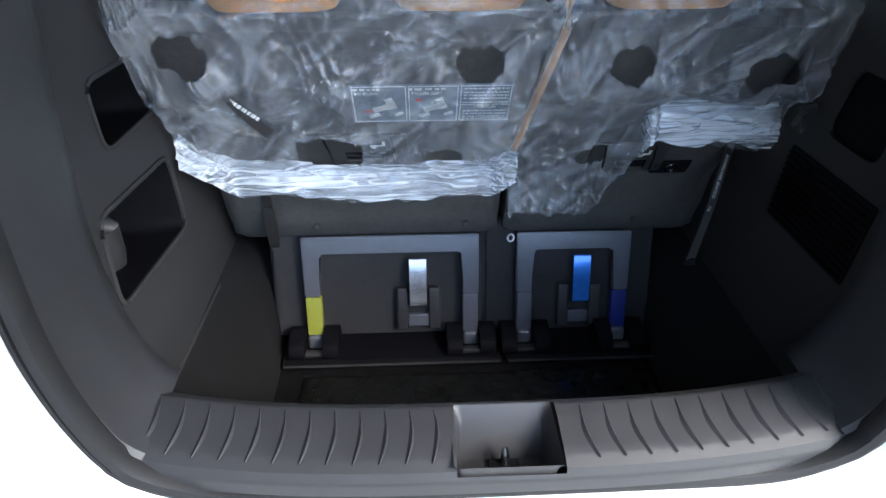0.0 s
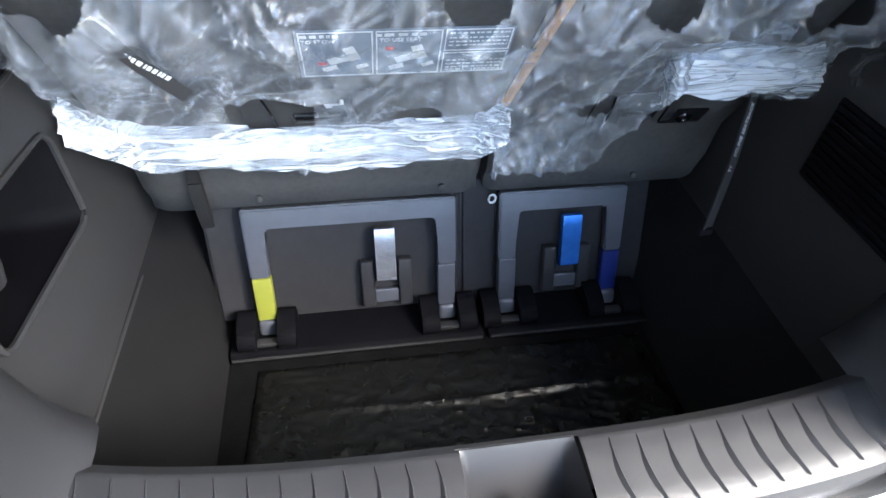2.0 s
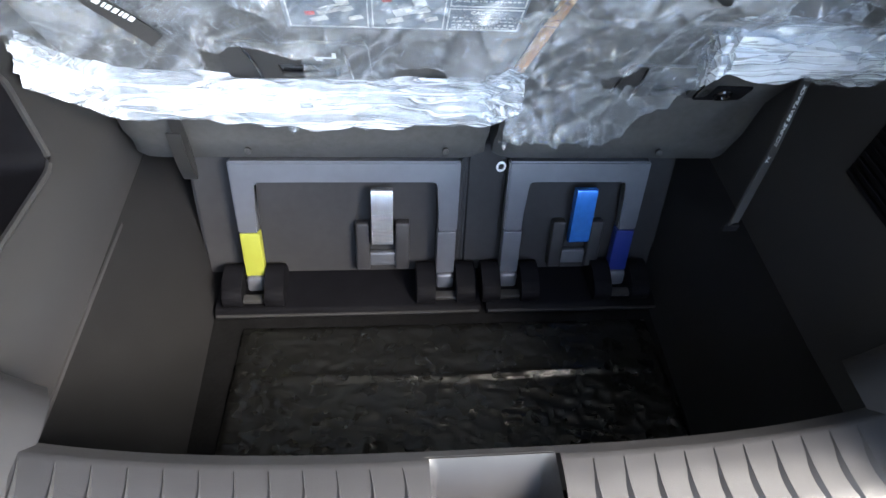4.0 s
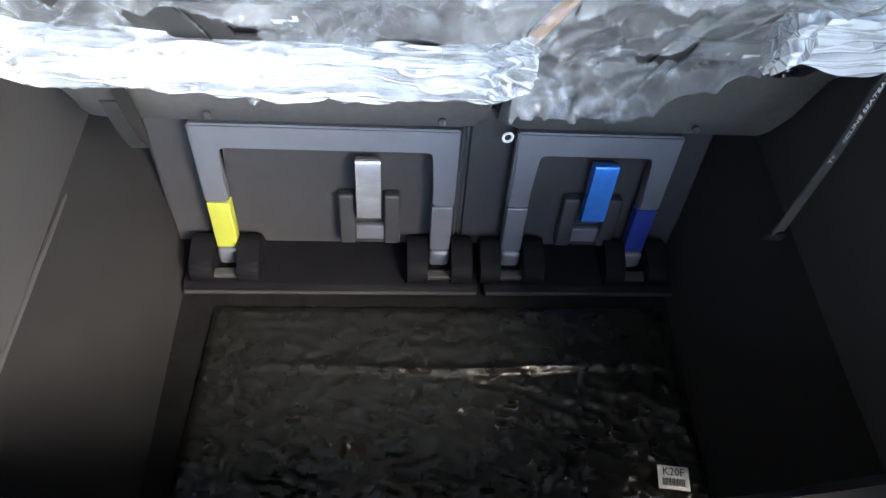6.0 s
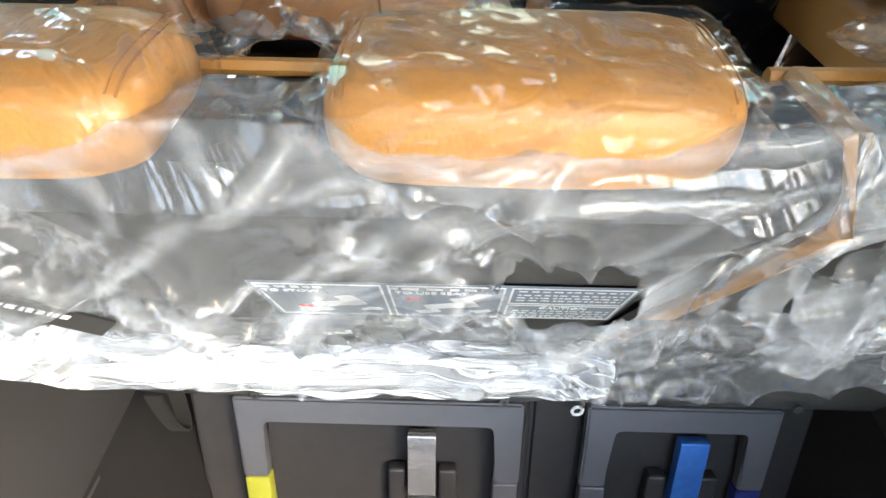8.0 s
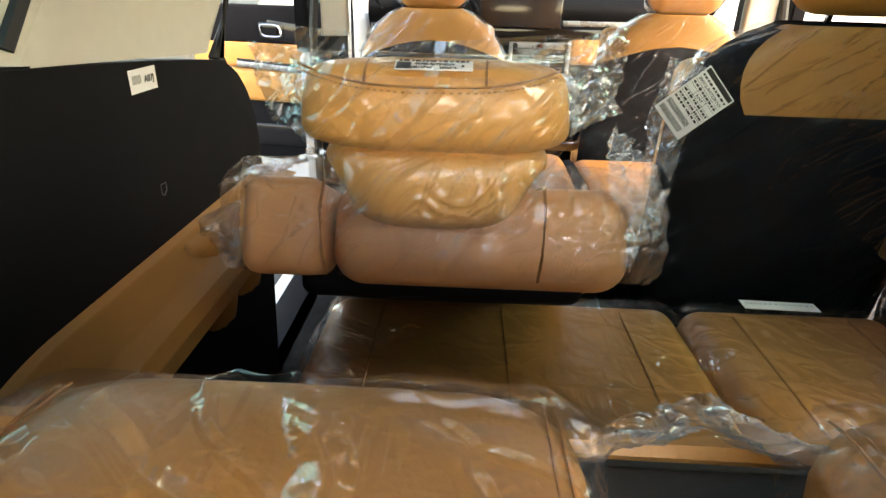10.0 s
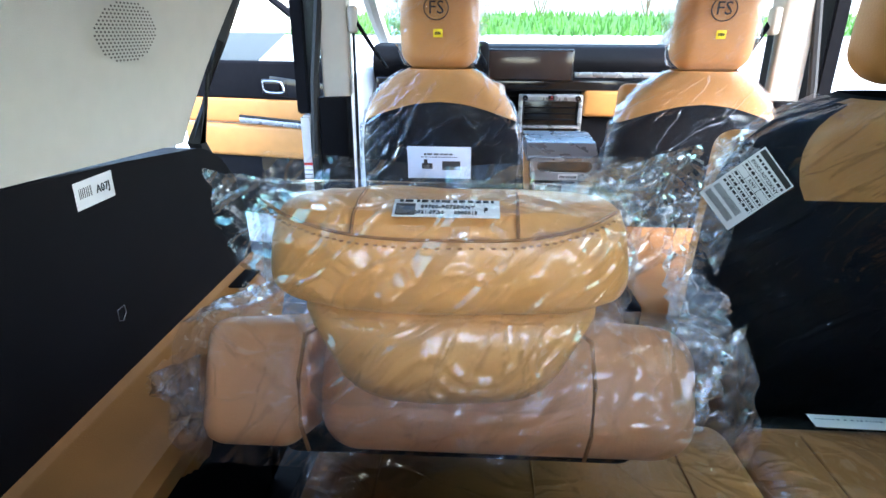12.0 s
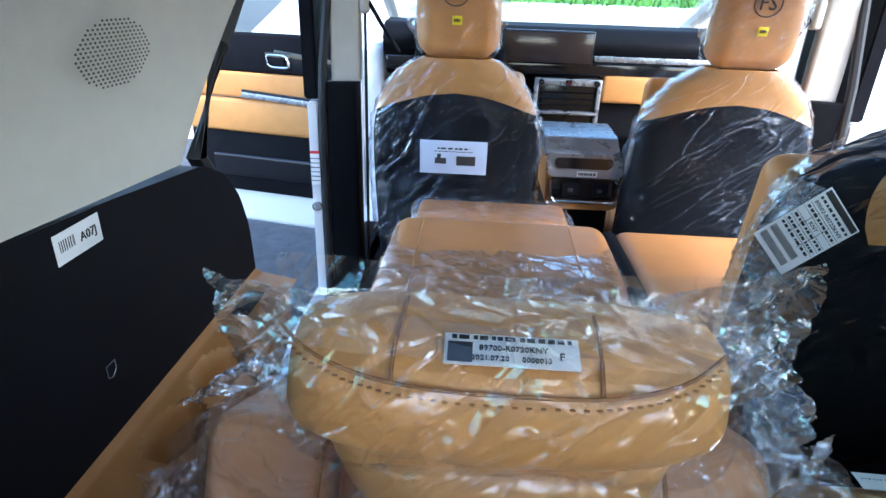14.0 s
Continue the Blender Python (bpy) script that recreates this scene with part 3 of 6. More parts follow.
def arch_f(sx):
    def f(u, v):
        y = 0.83 + 0.80 * u
        z = 0.735 - 0.245 * v
        bulge = 0.055 * math.exp(-((y - 1.52) / 0.22) ** 2) * math.sin(math.pi * min(1, v * 1.1))
        return (sx * (0.601 - 0.125 * v ** 1.3 - bulge), y, z)
    return f


solo("wheel_arch_trim", thick(sheet(arch_f(-1), 24, 10), 0.004), CARPET, "dark carpeted lower side of the well", "side trim", "structure").data.materials[0] = DARKC
solo("wheel_arch_trim", thick(sheet(arch_f(1), 24, 10), 0.004), DARKC, "dark lower side of the well", "side trim", "structure")
for y, z, r in ((0.895, 0.878, 0.012), (0.965, 1.319, 0.010), (1.18, 1.36, 0.006)):
    p = part("fastener", disc((-0.599, y, z), r, r * 0.55, (1, 0, 0), 0.006), BLACK, wl, "round push fastener")
    part("fastener_head", disc((-0.597, y, z), r * 0.5, 0, (1, 0, 0), 0.005, 12), STEEL, p)
for i in range(7):
    part("vent_slot", RB((-0.599, 1.18 + i * 0.018, 1.38 - 0.003 * i), (0.006, 0.006, 0.07), 0.002, k=1), BLACK, wl)

# right trunk wall with a vent
wr = thing("wall_right", "dark plastic side trim of the luggage well", "side trim", (0.6, 1.2, 0.73), kind="structure")
part("side_panel", wall_holes([(0.86, 0.735), (1.62, 0.715), (1.62, 0.98), (1.40, 1.14), (1.34, 1.30), (1.34, 1.80), (0.86, 1.80)], [rounded([(0.99, 1.30), (1.10, 1.30), (1.12, 1.18), (0.98, 1.18)], 0.03)], 0, 0.008, lambda u, v, w: (0.60 + w, u, v)), GREY, wr, smooth=False)
part("upper_bin", RB((0.66, 1.05, 1.24), (0.10, 0.18, 0.16), 0.02), BLACK, wr)
vent = part("vent_plate", RB((0.598, 1.06, 1.055), (0.006, 0.24, 0.15), 0.003, k=1), BLACK, wr)
for i in range(11):
    part("vent_slat", RB((0.593, 1.06, 0.99 + i * 0.013), (0.008, 0.23, 0.005), 0.002, k=1), BLACK, vent)
part("hook", tube([(0.597, 1.16, 1.21), (0.575, 1.16, 1.205), (0.57, 1.16, 1.18), (0.585, 1.16, 1.165)], 0.008, 8), GREY, wr)
# outer side walls that close the rear
for sx in (-1, 1):
    bmq = RB((sx * 0.86, 1.5, 0.93), (0.06, 1.6, 1.1), 0.02)
    solo("outer_quarter", bmq, WHITE, "white painted rear quarter of the van", "car body", "structure")

# sill with ribs and striker pocket
sill = thing("sill_trim", "dark grey ribbed plastic sill of the tailgate", "sill", (0, 0.76, 0.80), kind="structure")


def sill_prof(x):
    return 0.03 * (abs(x) / 0.55) ** 3


def sill_f(u, v):
    x = -0.555 + 1.11 * u
    k = sill_prof(x)
    P = [(0.838, 0.60), (0.832, 0.80), (0.822, 0.855), (0.806, 0.866), (0.78, 0.866), (0.72, 0.858), (0.70, 0.85), (0.692, 0.835), (0.69, 0.81)]
    s = v * (len(P) - 1)
    i = min(int(s), len(P) - 2)
    t = s - i
    y = P[i][0] * (1 - t) + P[i + 1][0] * t
    z = P[i][1] * (1 - t) + P[i + 1][1] * t
    return (x, y + k, z + k * 0.8)


PX0, PX1 = -0.070, 0.090
part("sill_cover", sheet(sill_f, 111, 32, lambda u, v: not (PX0 < -0.555 + 1.11 * u < PX1 and 0.33 < v < 0.80)), TRIMG, sill)


def pocket_f(u, v):
    x = PX0 + (PX1 - PX0) * u
    y = 0.813 - 0.116 * v
    e = min(u, 1 - u) * (PX1 - PX0)
    d = min(e / 0.014, 1.0) * min((1 - v) * 0.116 / 0.012, 1.0) * min(v * 0.116 / 0.05, 1.0)
    return (x, y, 0.862 - 0.075 * d)


part("striker_pocket", sheet(pocket_f, 32, 28), TRIMG, sill, "recess round the lock striker")
st = part("striker_plate", RB((0.012, 0.735, 0.79), (0.05, 0.05, 0.006), 0.002), BLACK, sill)
part("striker_loop", tube([(0.012, 0.725, 0.79), (0.012, 0.725, 0.825), (0.012, 0.732, 0.835), (0.012, 0.745, 0.835), (0.012, 0.752, 0.825), (0.012, 0.752, 0.79)], 0.005, 8), CHROME, st, "chrome lock striker")
for i in range(28):
    x = -0.52 + i * 0.0385
    if PX0 - 0.012 < x < PX1 + 0.012:
        continue
    k = sill_prof(x)
    pts = []
    for s in range(9):
        t = s / 8
        pts.append((x + 0.007 * math.sin(t * 3.1) * (1 if x < 0 else -1) + (0.012 * t if x > 0 else -0.004 * t), 0.800 - 0.090 * t + k, 0.8665 - 0.008 * t + k * 0.8))
    bm = bmesh.new()
    rows = []
    for s, p in enumerate(pts):
        w = 0.0062 * math.sin(math.pi * (0.06 + 0.88 * s / 8)) + 0.0008
        rows.append([bm.verts.new((p[0] - w, p[1], p[2] - 0.0015)), bm.verts.new((p[0] + w * 0.1, p[1], p[2] + 0.0045 * math.sin(math.pi * (0.05 + 0.9 * s / 8)))), bm.verts.new((p[0] + w * 0.6, p[1], p[2] - 0.0015))])
    for A, B in zip(rows, rows[1:]):
        for j in range(2):
            bm.faces.new((A[j], A[j + 1], B[j + 1], B[j]))
    part("rib", bm, TRIMG, sill)

# ---- luggage well ----
def mat_f(u, v):
    x, y = -0.41 + 0.865 * u, 0.86 + 0.36 * v
    e = min(u * 0.865, (1 - u) * 0.865, v * 0.36, (1 - v) * 0.36)
    w = max(0.0, 1 - v * 1.15)
    h = 0.0022 * fuzz((x * 2.2, y * 5, 1), 11, 5) + 0.007 * w ** 0.6 * max(0, crease((x * 1.6 + 0.22 * fuzz((x, y, 2), 9), y * 3.4 + x * 1.2, 0.3), 11)) ** 3
    h += 0.008 * math.exp(-((v - 0.66 - 0.012 * math.sin(9 * u)) / 0.022) ** 2) * math.sin(math.pi * u) ** 0.5
    return (x - 0.02 * (1 - v) * (0.5 - u) * 2, y, 0.4945 + min(1, e / 0.012) * (0.006 + h))


board = solo("floor_board", sheet(mat_f, 150, 80), MATBK, "black board wrapped in crinkled black plastic on the well floor", "board")
lm = plane_m((0.405, 0.90, 0.511), (1, -0.12, 0), (0.12, 1, 0))
tag = thing("paper_tag", "small white paper tag with a bar code", "label", (0.405, 0.90, 0.503))
part("paper", plate(lm, -0.027, -0.019, 0.027, 0.019), PAPER, tag)
part("letters", words("K20F", 0.018, lm @ Matrix.Translation((0, 0.009, 0.0010))), INK, tag)
part("bar_code", bars(lm, -0.02, 0.02, -0.007, 18, 0.012, 3, gap=0.5), INK, tag)

# bases and stands of the rear row
LEAN = math.atan2(0.09, 0.26)


def stand_pt(x, s, off=0.0):
    """A point on the leaning plane of the stand: s metres up from the floor."""
    return (x, 1.325 + s * math.sin(LEAN) - off * math.cos(LEAN), 0.50 + s * math.cos(LEAN) + off * math.sin(LEAN))


TILTM = pose(0, 0, 0, -math.degrees(LEAN), 0, 0)


def hinge_block(x, base):
    for dx in (-0.043, 0.043):
        pr = rounded([(1.264, 0.506), (1.264, 0.528), (1.280, 0.545), (1.325, 0.558), (1.35, 0.555), (1.36, 0.506)], 0.014, 3)
        part("hinge_cheek", prism(pr, "x", x + dx - 0.020, x + dx + 0.020, 0.003, 1), BLACK, base)
    part("hinge_step", RB((x, 1.283, 0.513), (0.066, 0.02, 0.012), 0.004), GREY, base)
    part("hinge_pin", tube([(x - 0.05, 1.325, 0.525), (x + 0.05, 1.325, 0.525)], 0.007, 8), BLACK, base)


def stand(x0, x1, base_x0, base_x1, low_mat_left, low_mat_right, hook_x, film_mat_hook, label):
    b = thing("seat_mount", "black plastic floor mount of the rear seat", "seat base", ((base_x0 + base_x1) / 2, 1.3, 0.49), "rear seat mounts")
    part("mount_plate", prism(rounded([(1.248, 0.488), (1.248, 0.503), (1.262, 0.508), (1.55, 0.508), (1.55, 0.488)], 0.004, 2), "x", base_x0, base_x1, 0.002, 1), BLACK, b)
    part("mount_edge", tube([(base_x0 + 0.004, 1.2475, 0.503), (base_x1 - 0.004, 1.2475, 0.503)], 0.0035, 6), GREY, b)
    legs = (x0 + 0.022, x1 - 0.022)
    for x in legs:
        hinge_block(x, b)
    s = thing("seat_stand", label, "seat frame", ((x0 + x1) / 2, 1.325, 0.50), "rear seat stands")
    w = 0.041
    top = 0.30
    outer = [(x0, 0.1405), (x0, top), (x1, top), (x1, 0.1405), (x1 - w, 0.1405), (x1 - w, top - 0.040), (x0 + w, top - 0.040), (x0 + w, 0.1405)]
    arc = []
    for i, p in enumerate(outer):
        if i in (5, 6):
            arc += rounded([outer[i - 1], p, outer[(i + 1) % 8]], 0.016, 3)[4:8]
        else:
            arc.append(p)
    bm = prism(arc, "y", -0.012, 0.012, 0.004, 2)
    bm.transform(Matrix.Translation((0, 1.325, 0.50)) @ TILTM)
    part("hoop", bm, STEEL, s)
    for x, mt in zip(legs, (low_mat_left, low_mat_right)):
        bm2 = RB(stand_pt(x, 0.088), (w - 0.001, 0.025, 0.104), 0.003, TILTM)
        part("leg", bm2, mt, s, {"yellow_label": "yellow wrapped lower leg", "blue_label": "dark blue wrapped lower leg"}.get(mt.name, ""))
        part("leg_foot", RB(stand_pt(x, 0.018, 0.006), (w, 0.030, 0.040), 0.010, TILTM), STEEL, s)
    # latch with its bezel
    h = thing("seat_latch", "latch handle in a grey bezel on the cushion underside", "latch", (hook_x, 1.44, 0.5), "rear seat latches")
    hw = 0.022

    def on(z, off):
        return 1.350 + (z - 0.508) * 0.346 - off

    for dx in (-0.042, 0.042):
        part("bezel_side", RB((hook_x + dx, on(0.59, 0.012), 0.59), (0.030, 0.024, 0.115), 0.005, TILTM), TRIMG, h)
    part("bezel_foot", RB((hook_x, on(0.555, 0.008), 0.555), (0.056, 0.016, 0.034), 0.004, TILTM), STEEL, h)
    pr = rounded([(-0.010, -0.058), (-0.004, -0.066), (0.010, -0.062), (0.012, 0.064), (-0.010, 0.064)], 0.005, 2)
    bm = prism(pr, "x", -hw, hw, 0.003, 2)
    bm.transform(Matrix.Translation((hook_x, on(0.668, 0.030), 0.668)) @ TILTM)
    part("handle", bm, film_mat_hook, h, "bare silver handle" if film_mat_hook is SILVER else "silver handle under blue film")
    return s


stand(-0.414, 0.036, -0.472, 0.090, YELLOW, STEEL, -0.121, SILVER, "grey steel hoop stand with a yellow wrapped leg")
stand(0.134, 0.428, 0.103, 0.490, STEEL, NAVY, 0.303, BLUEFILM, "grey steel hoop stand with a blue wrapped leg")


for x0, x1 in ((-0.50, 0.0505), (0.0515, 0.1375), (0.1385, 0.50)):
    us = thing("seat_underside", "dark grey felted underside of the rear seat", "seat", ((x0 + x1) / 2, 1.36, 0.508), "rear seat undersides")
    part("felt_panel", prism([(1.352, 0.508), (1.453, 0.800), (1.485, 0.800), (1.384, 0.508)], "x", x0, x1, 0.008, 3), PANELC, us)
    part("felt_edge", tube([(x0 + 0.012, 1.455, 0.795), (x1 - 0.012, 1.455, 0.795)], 0.006, 6), PANELC, us)
solo("seat_well_wall", RB((0, 1.60, 0.66), (1.2, 0.03, 0.36), 0.01), CARPET, "black carpeted step under the rear seats", "wall", "structure")
for x in (0.118,):
    solo("tether_ring", tube([(x + 0.008 * math.cos(a), 1.415, 0.772 + 0.011 * math.sin(a)) for a in [k * 0.45 for k in range(14)]], 0.0025, 6, closed=True), PAPER,
         "small white tether ring between the seat stands", "ring", group="tether rings")

# ---- rear row ----
def rear_y(z):
    return 1.228 + 0.53 * (1.24 - z)


BACKN = Vector((0, -1, -0.53)).normalized()


LEANX = 0.16


def gap_x(z):
    """How far the gap between the two backs has moved sideways at a height."""
    return LEANX * max(0.0, z - 1.06)


def seatback(x0, x1, label, lean):
    s = thing("bench_seat", label, "seat", ((x0 + x1) / 2, 1.45, 0.78), "rear row seats")
    prof = [(1.440, 0.775), (1.410, 0.80), (1.392, 0.86), (rear_y(0.95) , 0.95), (rear_y(1.1), 1.1), (rear_y(1.30), 1.30), (1.172, 1.345), (1.185, 1.372), (1.215, 1.380), (1.275, 1.378), (1.305, 1.355), (1.40, 1.17), (1.52, 0.90), (1.52, 0.79)]
    bm = bmesh.new()
    rows = []
    n = 26
    for i in range(n + 1):
        u = i / n
        x = x0 + (x1 - x0) * u
        e = min(u, 1 - u) * (x1 - x0)
        d = 0.022 * max(0, 1 - e / 0.035) ** 2
        rows.append([bm.verts.new((x + gap_x(z) * (u if lean > 0 else 1 - u), y + (d if y < 1.42 and z < 1.36 else -d * (0.4 if y > 1.3 else 0)), z - (d if z > 1.34 else 0) + (d if z < 0.82 else 0))) for y, z in prof])
    m = len(prof)
    for A, B in zip(rows, rows[1:]):
        for k in range(m):
            bm.faces.new((A[k], A[(k + 1) % m], B[(k + 1) % m], B[k]))
    bm.faces.new(rows[0])
    bm.faces.new(rows[-1])
    part("backrest", bm, SEATBK, s)
    part("top_piping", tube([(x0 + 0.03, 1.286, 1.379), ((x0 + x1) / 2, 1.287, 1.381), (x1 - 0.03, 1.286, 1.379)], 0.006, 6), TAN, s, "tan leather front edge")
    part("front_leather", RB(((x0 + x1) / 2, 1.42, 1.10), (x1 - x0 - 0.02, 0.05, 0.52), 0.02, pose(0, 0, 0, 27)), TAN2, s, "tan leather front of the backrest")
    return s


sa = seatback(-0.575, 0.082, "wide grey carpeted rear seat with tan leather front", 1)
sb = seatback(0.098, 0.585, "narrow grey carpeted rear seat with tan leather front", -1)
part("side_piping", tube([(0.090 + gap_x(z), rear_y(z) - 0.004, z) for z in (1.06, 1.12, 1.20, 1.28, 1.345)] + [(0.143, 1.20, 1.383), (0.143, 1.28, 1.382)], 0.008, 6), TAN, sb, "tan leather edge")


def back_m(x, z, out=0.002):
    return plane_m(Vector((x, rear_y(z), z)) + BACKN * out, (1, 0, 0), (0, -0.53, 1))


# pull handles
def pull(seat, x, z, w):
    m = back_m(x, z, 0.001)
    bm = wall_holes(rounded([(-w, -0.05), (w, -0.05), (w * 0.95, 0.048), (-w, 0.048)], 0.012), [rounded([(-w * 0.25, -0.042), (w * 0.55, -0.042), (w * 0.55, -0.008), (-w * 0.3, -0.008)], 0.006)], 0, 0.005, lambda u, v, k: (u, v, k))
    bm.transform(m)
    p = part("pull_bezel", bm, GREY, seat, "dark grey plastic pull handle bezel", smooth=False)
    bm = RB((w * 0.12, -0.026, 0.0015), (w * 0.95, 0.042, 0.002), 0.0008, k=1)
    bm.transform(m)
    part("pull_pocket", bm, GLOSSB, p)
    bm = RB((w * 0.12, -0.036, 0.006), (w * 0.75, 0.008, 0.008), 0.003)
    bm.transform(m)
    part("pull_bar", bm, GREY, p)
    bm = words("1", 0.012, m @ Matrix.Translation((-w * 0.05, 0.016, 0.0062)))
    part("pull_number", bm, WINK, p)
    bm = bmesh.new()
    rbox(bm, (w * 0.36, 0.014, 0.0062), (0.026, 0.005, 0.0006), 0.0002, k=1)
    rbox(bm, (w * 0.50, 0.020, 0.0062), (0.006, 0.014, 0.0006), 0.0002, k=1)
    rbox(bm, (w * 0.30, 0.008, 0.0062), (0.010, 0.006, 0.0006), 0.0002, k=1)
    bm.transform(m)
    part("pull_symbol", bm, WINK, p)
    for u in (-w * 0.55, w * 0.72):
        bm = tube([(u, -0.045, 0.006), (u - 0.004, 0.0, 0.0065), (u - 0.012, 0.042, 0.006)], 0.0022, 6)
        bm.transform(m)
        part("bezel_line", bm, GLOSSB, p)


pull(sa, -0.235, 1.075, 0.105)
pull(sb, 0.345, 1.035, 0.085)
m = back_m(0.455, 1.0, 0.001)
bm = RB((0, 0, 0.002), (0.085, 0.045, 0.006), 0.003)
bm.transform(m)
rel = part("release_plate", bm, BLACK, sb, "small black release switch")
bm = tube([(0.012 * math.cos(a), 0.012 * math.sin(a), 0.006) for a in [k * 0.5 for k in range(12)]], 0.004, 6, closed=True)
bm.transform(m)
part("release_ring", bm, GLOSSB, rel)
for seat, x in ((sa, -0.36), (sa, 0.0), (sb, 0.415)):
    part("screw_head", disc((x, 1.389, 0.835), 0.007, 0.002, (0, -1, 0.3), 0.004, 10), GREY, seat)

# instruction label on the wide seat
sg = thing("instruction_label", "blue-grey instruction label in three fields", "label", (-0.083, rear_y(1.195), 1.195))
m = back_m(-0.083, 1.196, 0.003)
part("label_base", plate(m, -0.152, -0.053, 0.150, 0.050), SIGN, sg)
for u0, u1, v0, v1 in ((-0.148, -0.048, -0.05, 0.046), (-0.044, 0.048, -0.05, 0.046), (0.052, 0.147, 0.0, 0.046), (0.052, 0.147, -0.05, -0.004)):
    bm = bmesh.new()
    for a, b, c, d in ((u0, v0, u1, v0 + 0.002), (u0, v1 - 0.002, u1, v1), (u0, v0, u0 + 0.002, v1), (u1 - 0.002, v0, u1, v1)):
        rbox(bm, ((a + c) / 2, (b + d) / 2, 0.001), (c - a, d - b, 0.0005), 0.0001, k=1)
    bm.transform(m)
    part("label_field", bm, WINK, sg)
part("heading", words("TO STOW", 0.010, m @ Matrix.Translation((-0.122, 0.027, 0.0012))), WINK, sg)
part("heading", words("TO USE SEAT", 0.010, m @ Matrix.Translation((-0.010, 0.027, 0.0012))), WINK, sg)
part("heading", words("CAUTION", 0.009, m @ Matrix.Translation((0.100, -0.012, 0.0012))), WINK, sg)
for i, (a, b) in enumerate(((-0.146, -0.095), (-0.042, 0.03))):
    part("print_line", bars(m, a, b, 0.038, 5, 0.006, i), WINK, sg)
for i, v in enumerate((0.038, 0.028, 0.020, 0.012, -0.022, -0.030, -0.038, -0.044)):
    part("print_line", bars(m, 0.058, 0.142, v, 12, 0.003, 20 + i), WINK, sg)
for u in (-0.09, 0.005):
    for a, w, h, z in ((0, 0.045, 0.014, 0), (0.012, 0.016, 0.03, 0.01), (-0.02, 0.022, 0.010, -0.022), (0.026, 0.018, 0.008, -0.018)):
        bm = RB((u + a, -0.01 + z, 0.0012), (w, h, 0.0006), 0.0002, pose(0, 0, 0, 0, 0, 20), k=1)
        bm.transform(m)
        part("pictogram", bm, WINK, sg)
    bm = RB((u - 0.03, -0.02 + (0.03 if u > 0 else 0), 0.0016), (0.012, 0.007, 0.0006), 0.0002, k=1)
    bm.transform(m)
    part("arrow", bm, REDI, sg)

# straps
def strap(points, w, label, text=None, tpos=None):
    t = thing("recline_strap", label, "strap", points[-1], "seat straps")
    bm = bmesh.new()
    pts = [Vector(p) for p in points]
    rows = []
    for i, p in enumerate(pts):
        d = (pts[min(i + 1, len(pts) - 1)] - pts[max(i - 1, 0)]).normalized()
        s = d.cross(Vector((0.3, -1, 0.2))).normalized()
        rows.append((bm.verts.new(p - s * w / 2), bm.verts.new(p + s * w / 2)))
    for A, B in zip(rows, rows[1:]):
        bm.faces.new((A[0], A[1], B[1], B[0]))
    part("webbing", thick(bm, 0.003), GREY, t)
    return t


P0, P1 = Vector((0.560, 1.325, 1.064)), Vector((0.456, 1.166, 0.869))
st = strap([Vector((0.578, 1.27, 1.15)), P0, P0.lerp(P1, 0.5) + Vector((0.002, -0.004, 0)), P1], 0.022, "dark pull strap with white print hanging from the seat")
d = (P0 - P1).normalized()
m = plane_m(P0.lerp(P1, 0.32) + Vector((0, -0.008, 0)), d, Vector((0.3, -1, 0.2)).cross(d))
part("letters", words("TO RECLINE SEATBACK", 0.0125, m), WINK, st)
part("strap_tip", RB(P1, (0.026, 0.008, 0.016), 0.003), BLACK, st)
st2 = strap([Vector((-0.47, 1.195, 1.27)), Vector((-0.44, 1.23, 1.20)), Vector((-0.40, 1.265, 1.13))], 0.02, "dark pull strap with faint white print under film")
m = plane_m((-0.435, 1.228, 1.20), Vector((0.06, 0.035, -0.07)), Vector((1, 0, 0.7)))
part("print_line", bars(m, -0.045, 0.045, 0, 12, 0.008, 9), WINK, st2)
solo("loop_strap", thick(sheet(lambda u, v: (-0.466 + 0.022 * (v - 0.5) + 0.016 * u, 1.350 + 0.030 * math.cos(u * math.pi), 0.93 - 0.125 * math.sin(u * math.pi)), 24, 2), 0.003), RUBBER,
     "dark webbing loop hanging below the wide rear seat", "strap")


# headrests of the rear row, pushed down
def headrest_pad(x, y, z, w):
    """A flat cushion with rounded corners whose back edge dips."""
    bm = bmesh.new()
    rows = []
    n = 48
    for r, h in ((0.0, 0.030), (0.5, 0.0295), (0.80, 0.0275), (0.90, 0.0245), (0.96, 0.018), (0.99, 0.010), (1.0, 0.0), (0.99, -0.011), (0.93, -0.020), (0.6, -0.025), (0.0, -0.025)):
        row = []
        for i in range(n):
            a = 2 * math.pi * i / n
            ca, sa_ = math.cos(a), math.sin(a)
            px = math.copysign(abs(ca) ** 0.42, ca) * w / 2 * r
            py = math.copysign(abs(sa_) ** 0.42, sa_) * 0.056 * r
            row.append(bm.verts.new((x + px, y + py, z + h - 0.007 * max(0, -py / 0.056) ** 2 + 0.0008 * fuzz((x + px, py, h), 40))))
        rows.append(row)
    for A, B in zip(rows, rows[1:]):
        for i in range(n):
            bm.faces.new((A[i], A[(i + 1) % n], B[(i + 1) % n], B[i]))
    bmesh.ops.remove_doubles(bm, verts=bm.verts, dist=0.0003)
    return bm


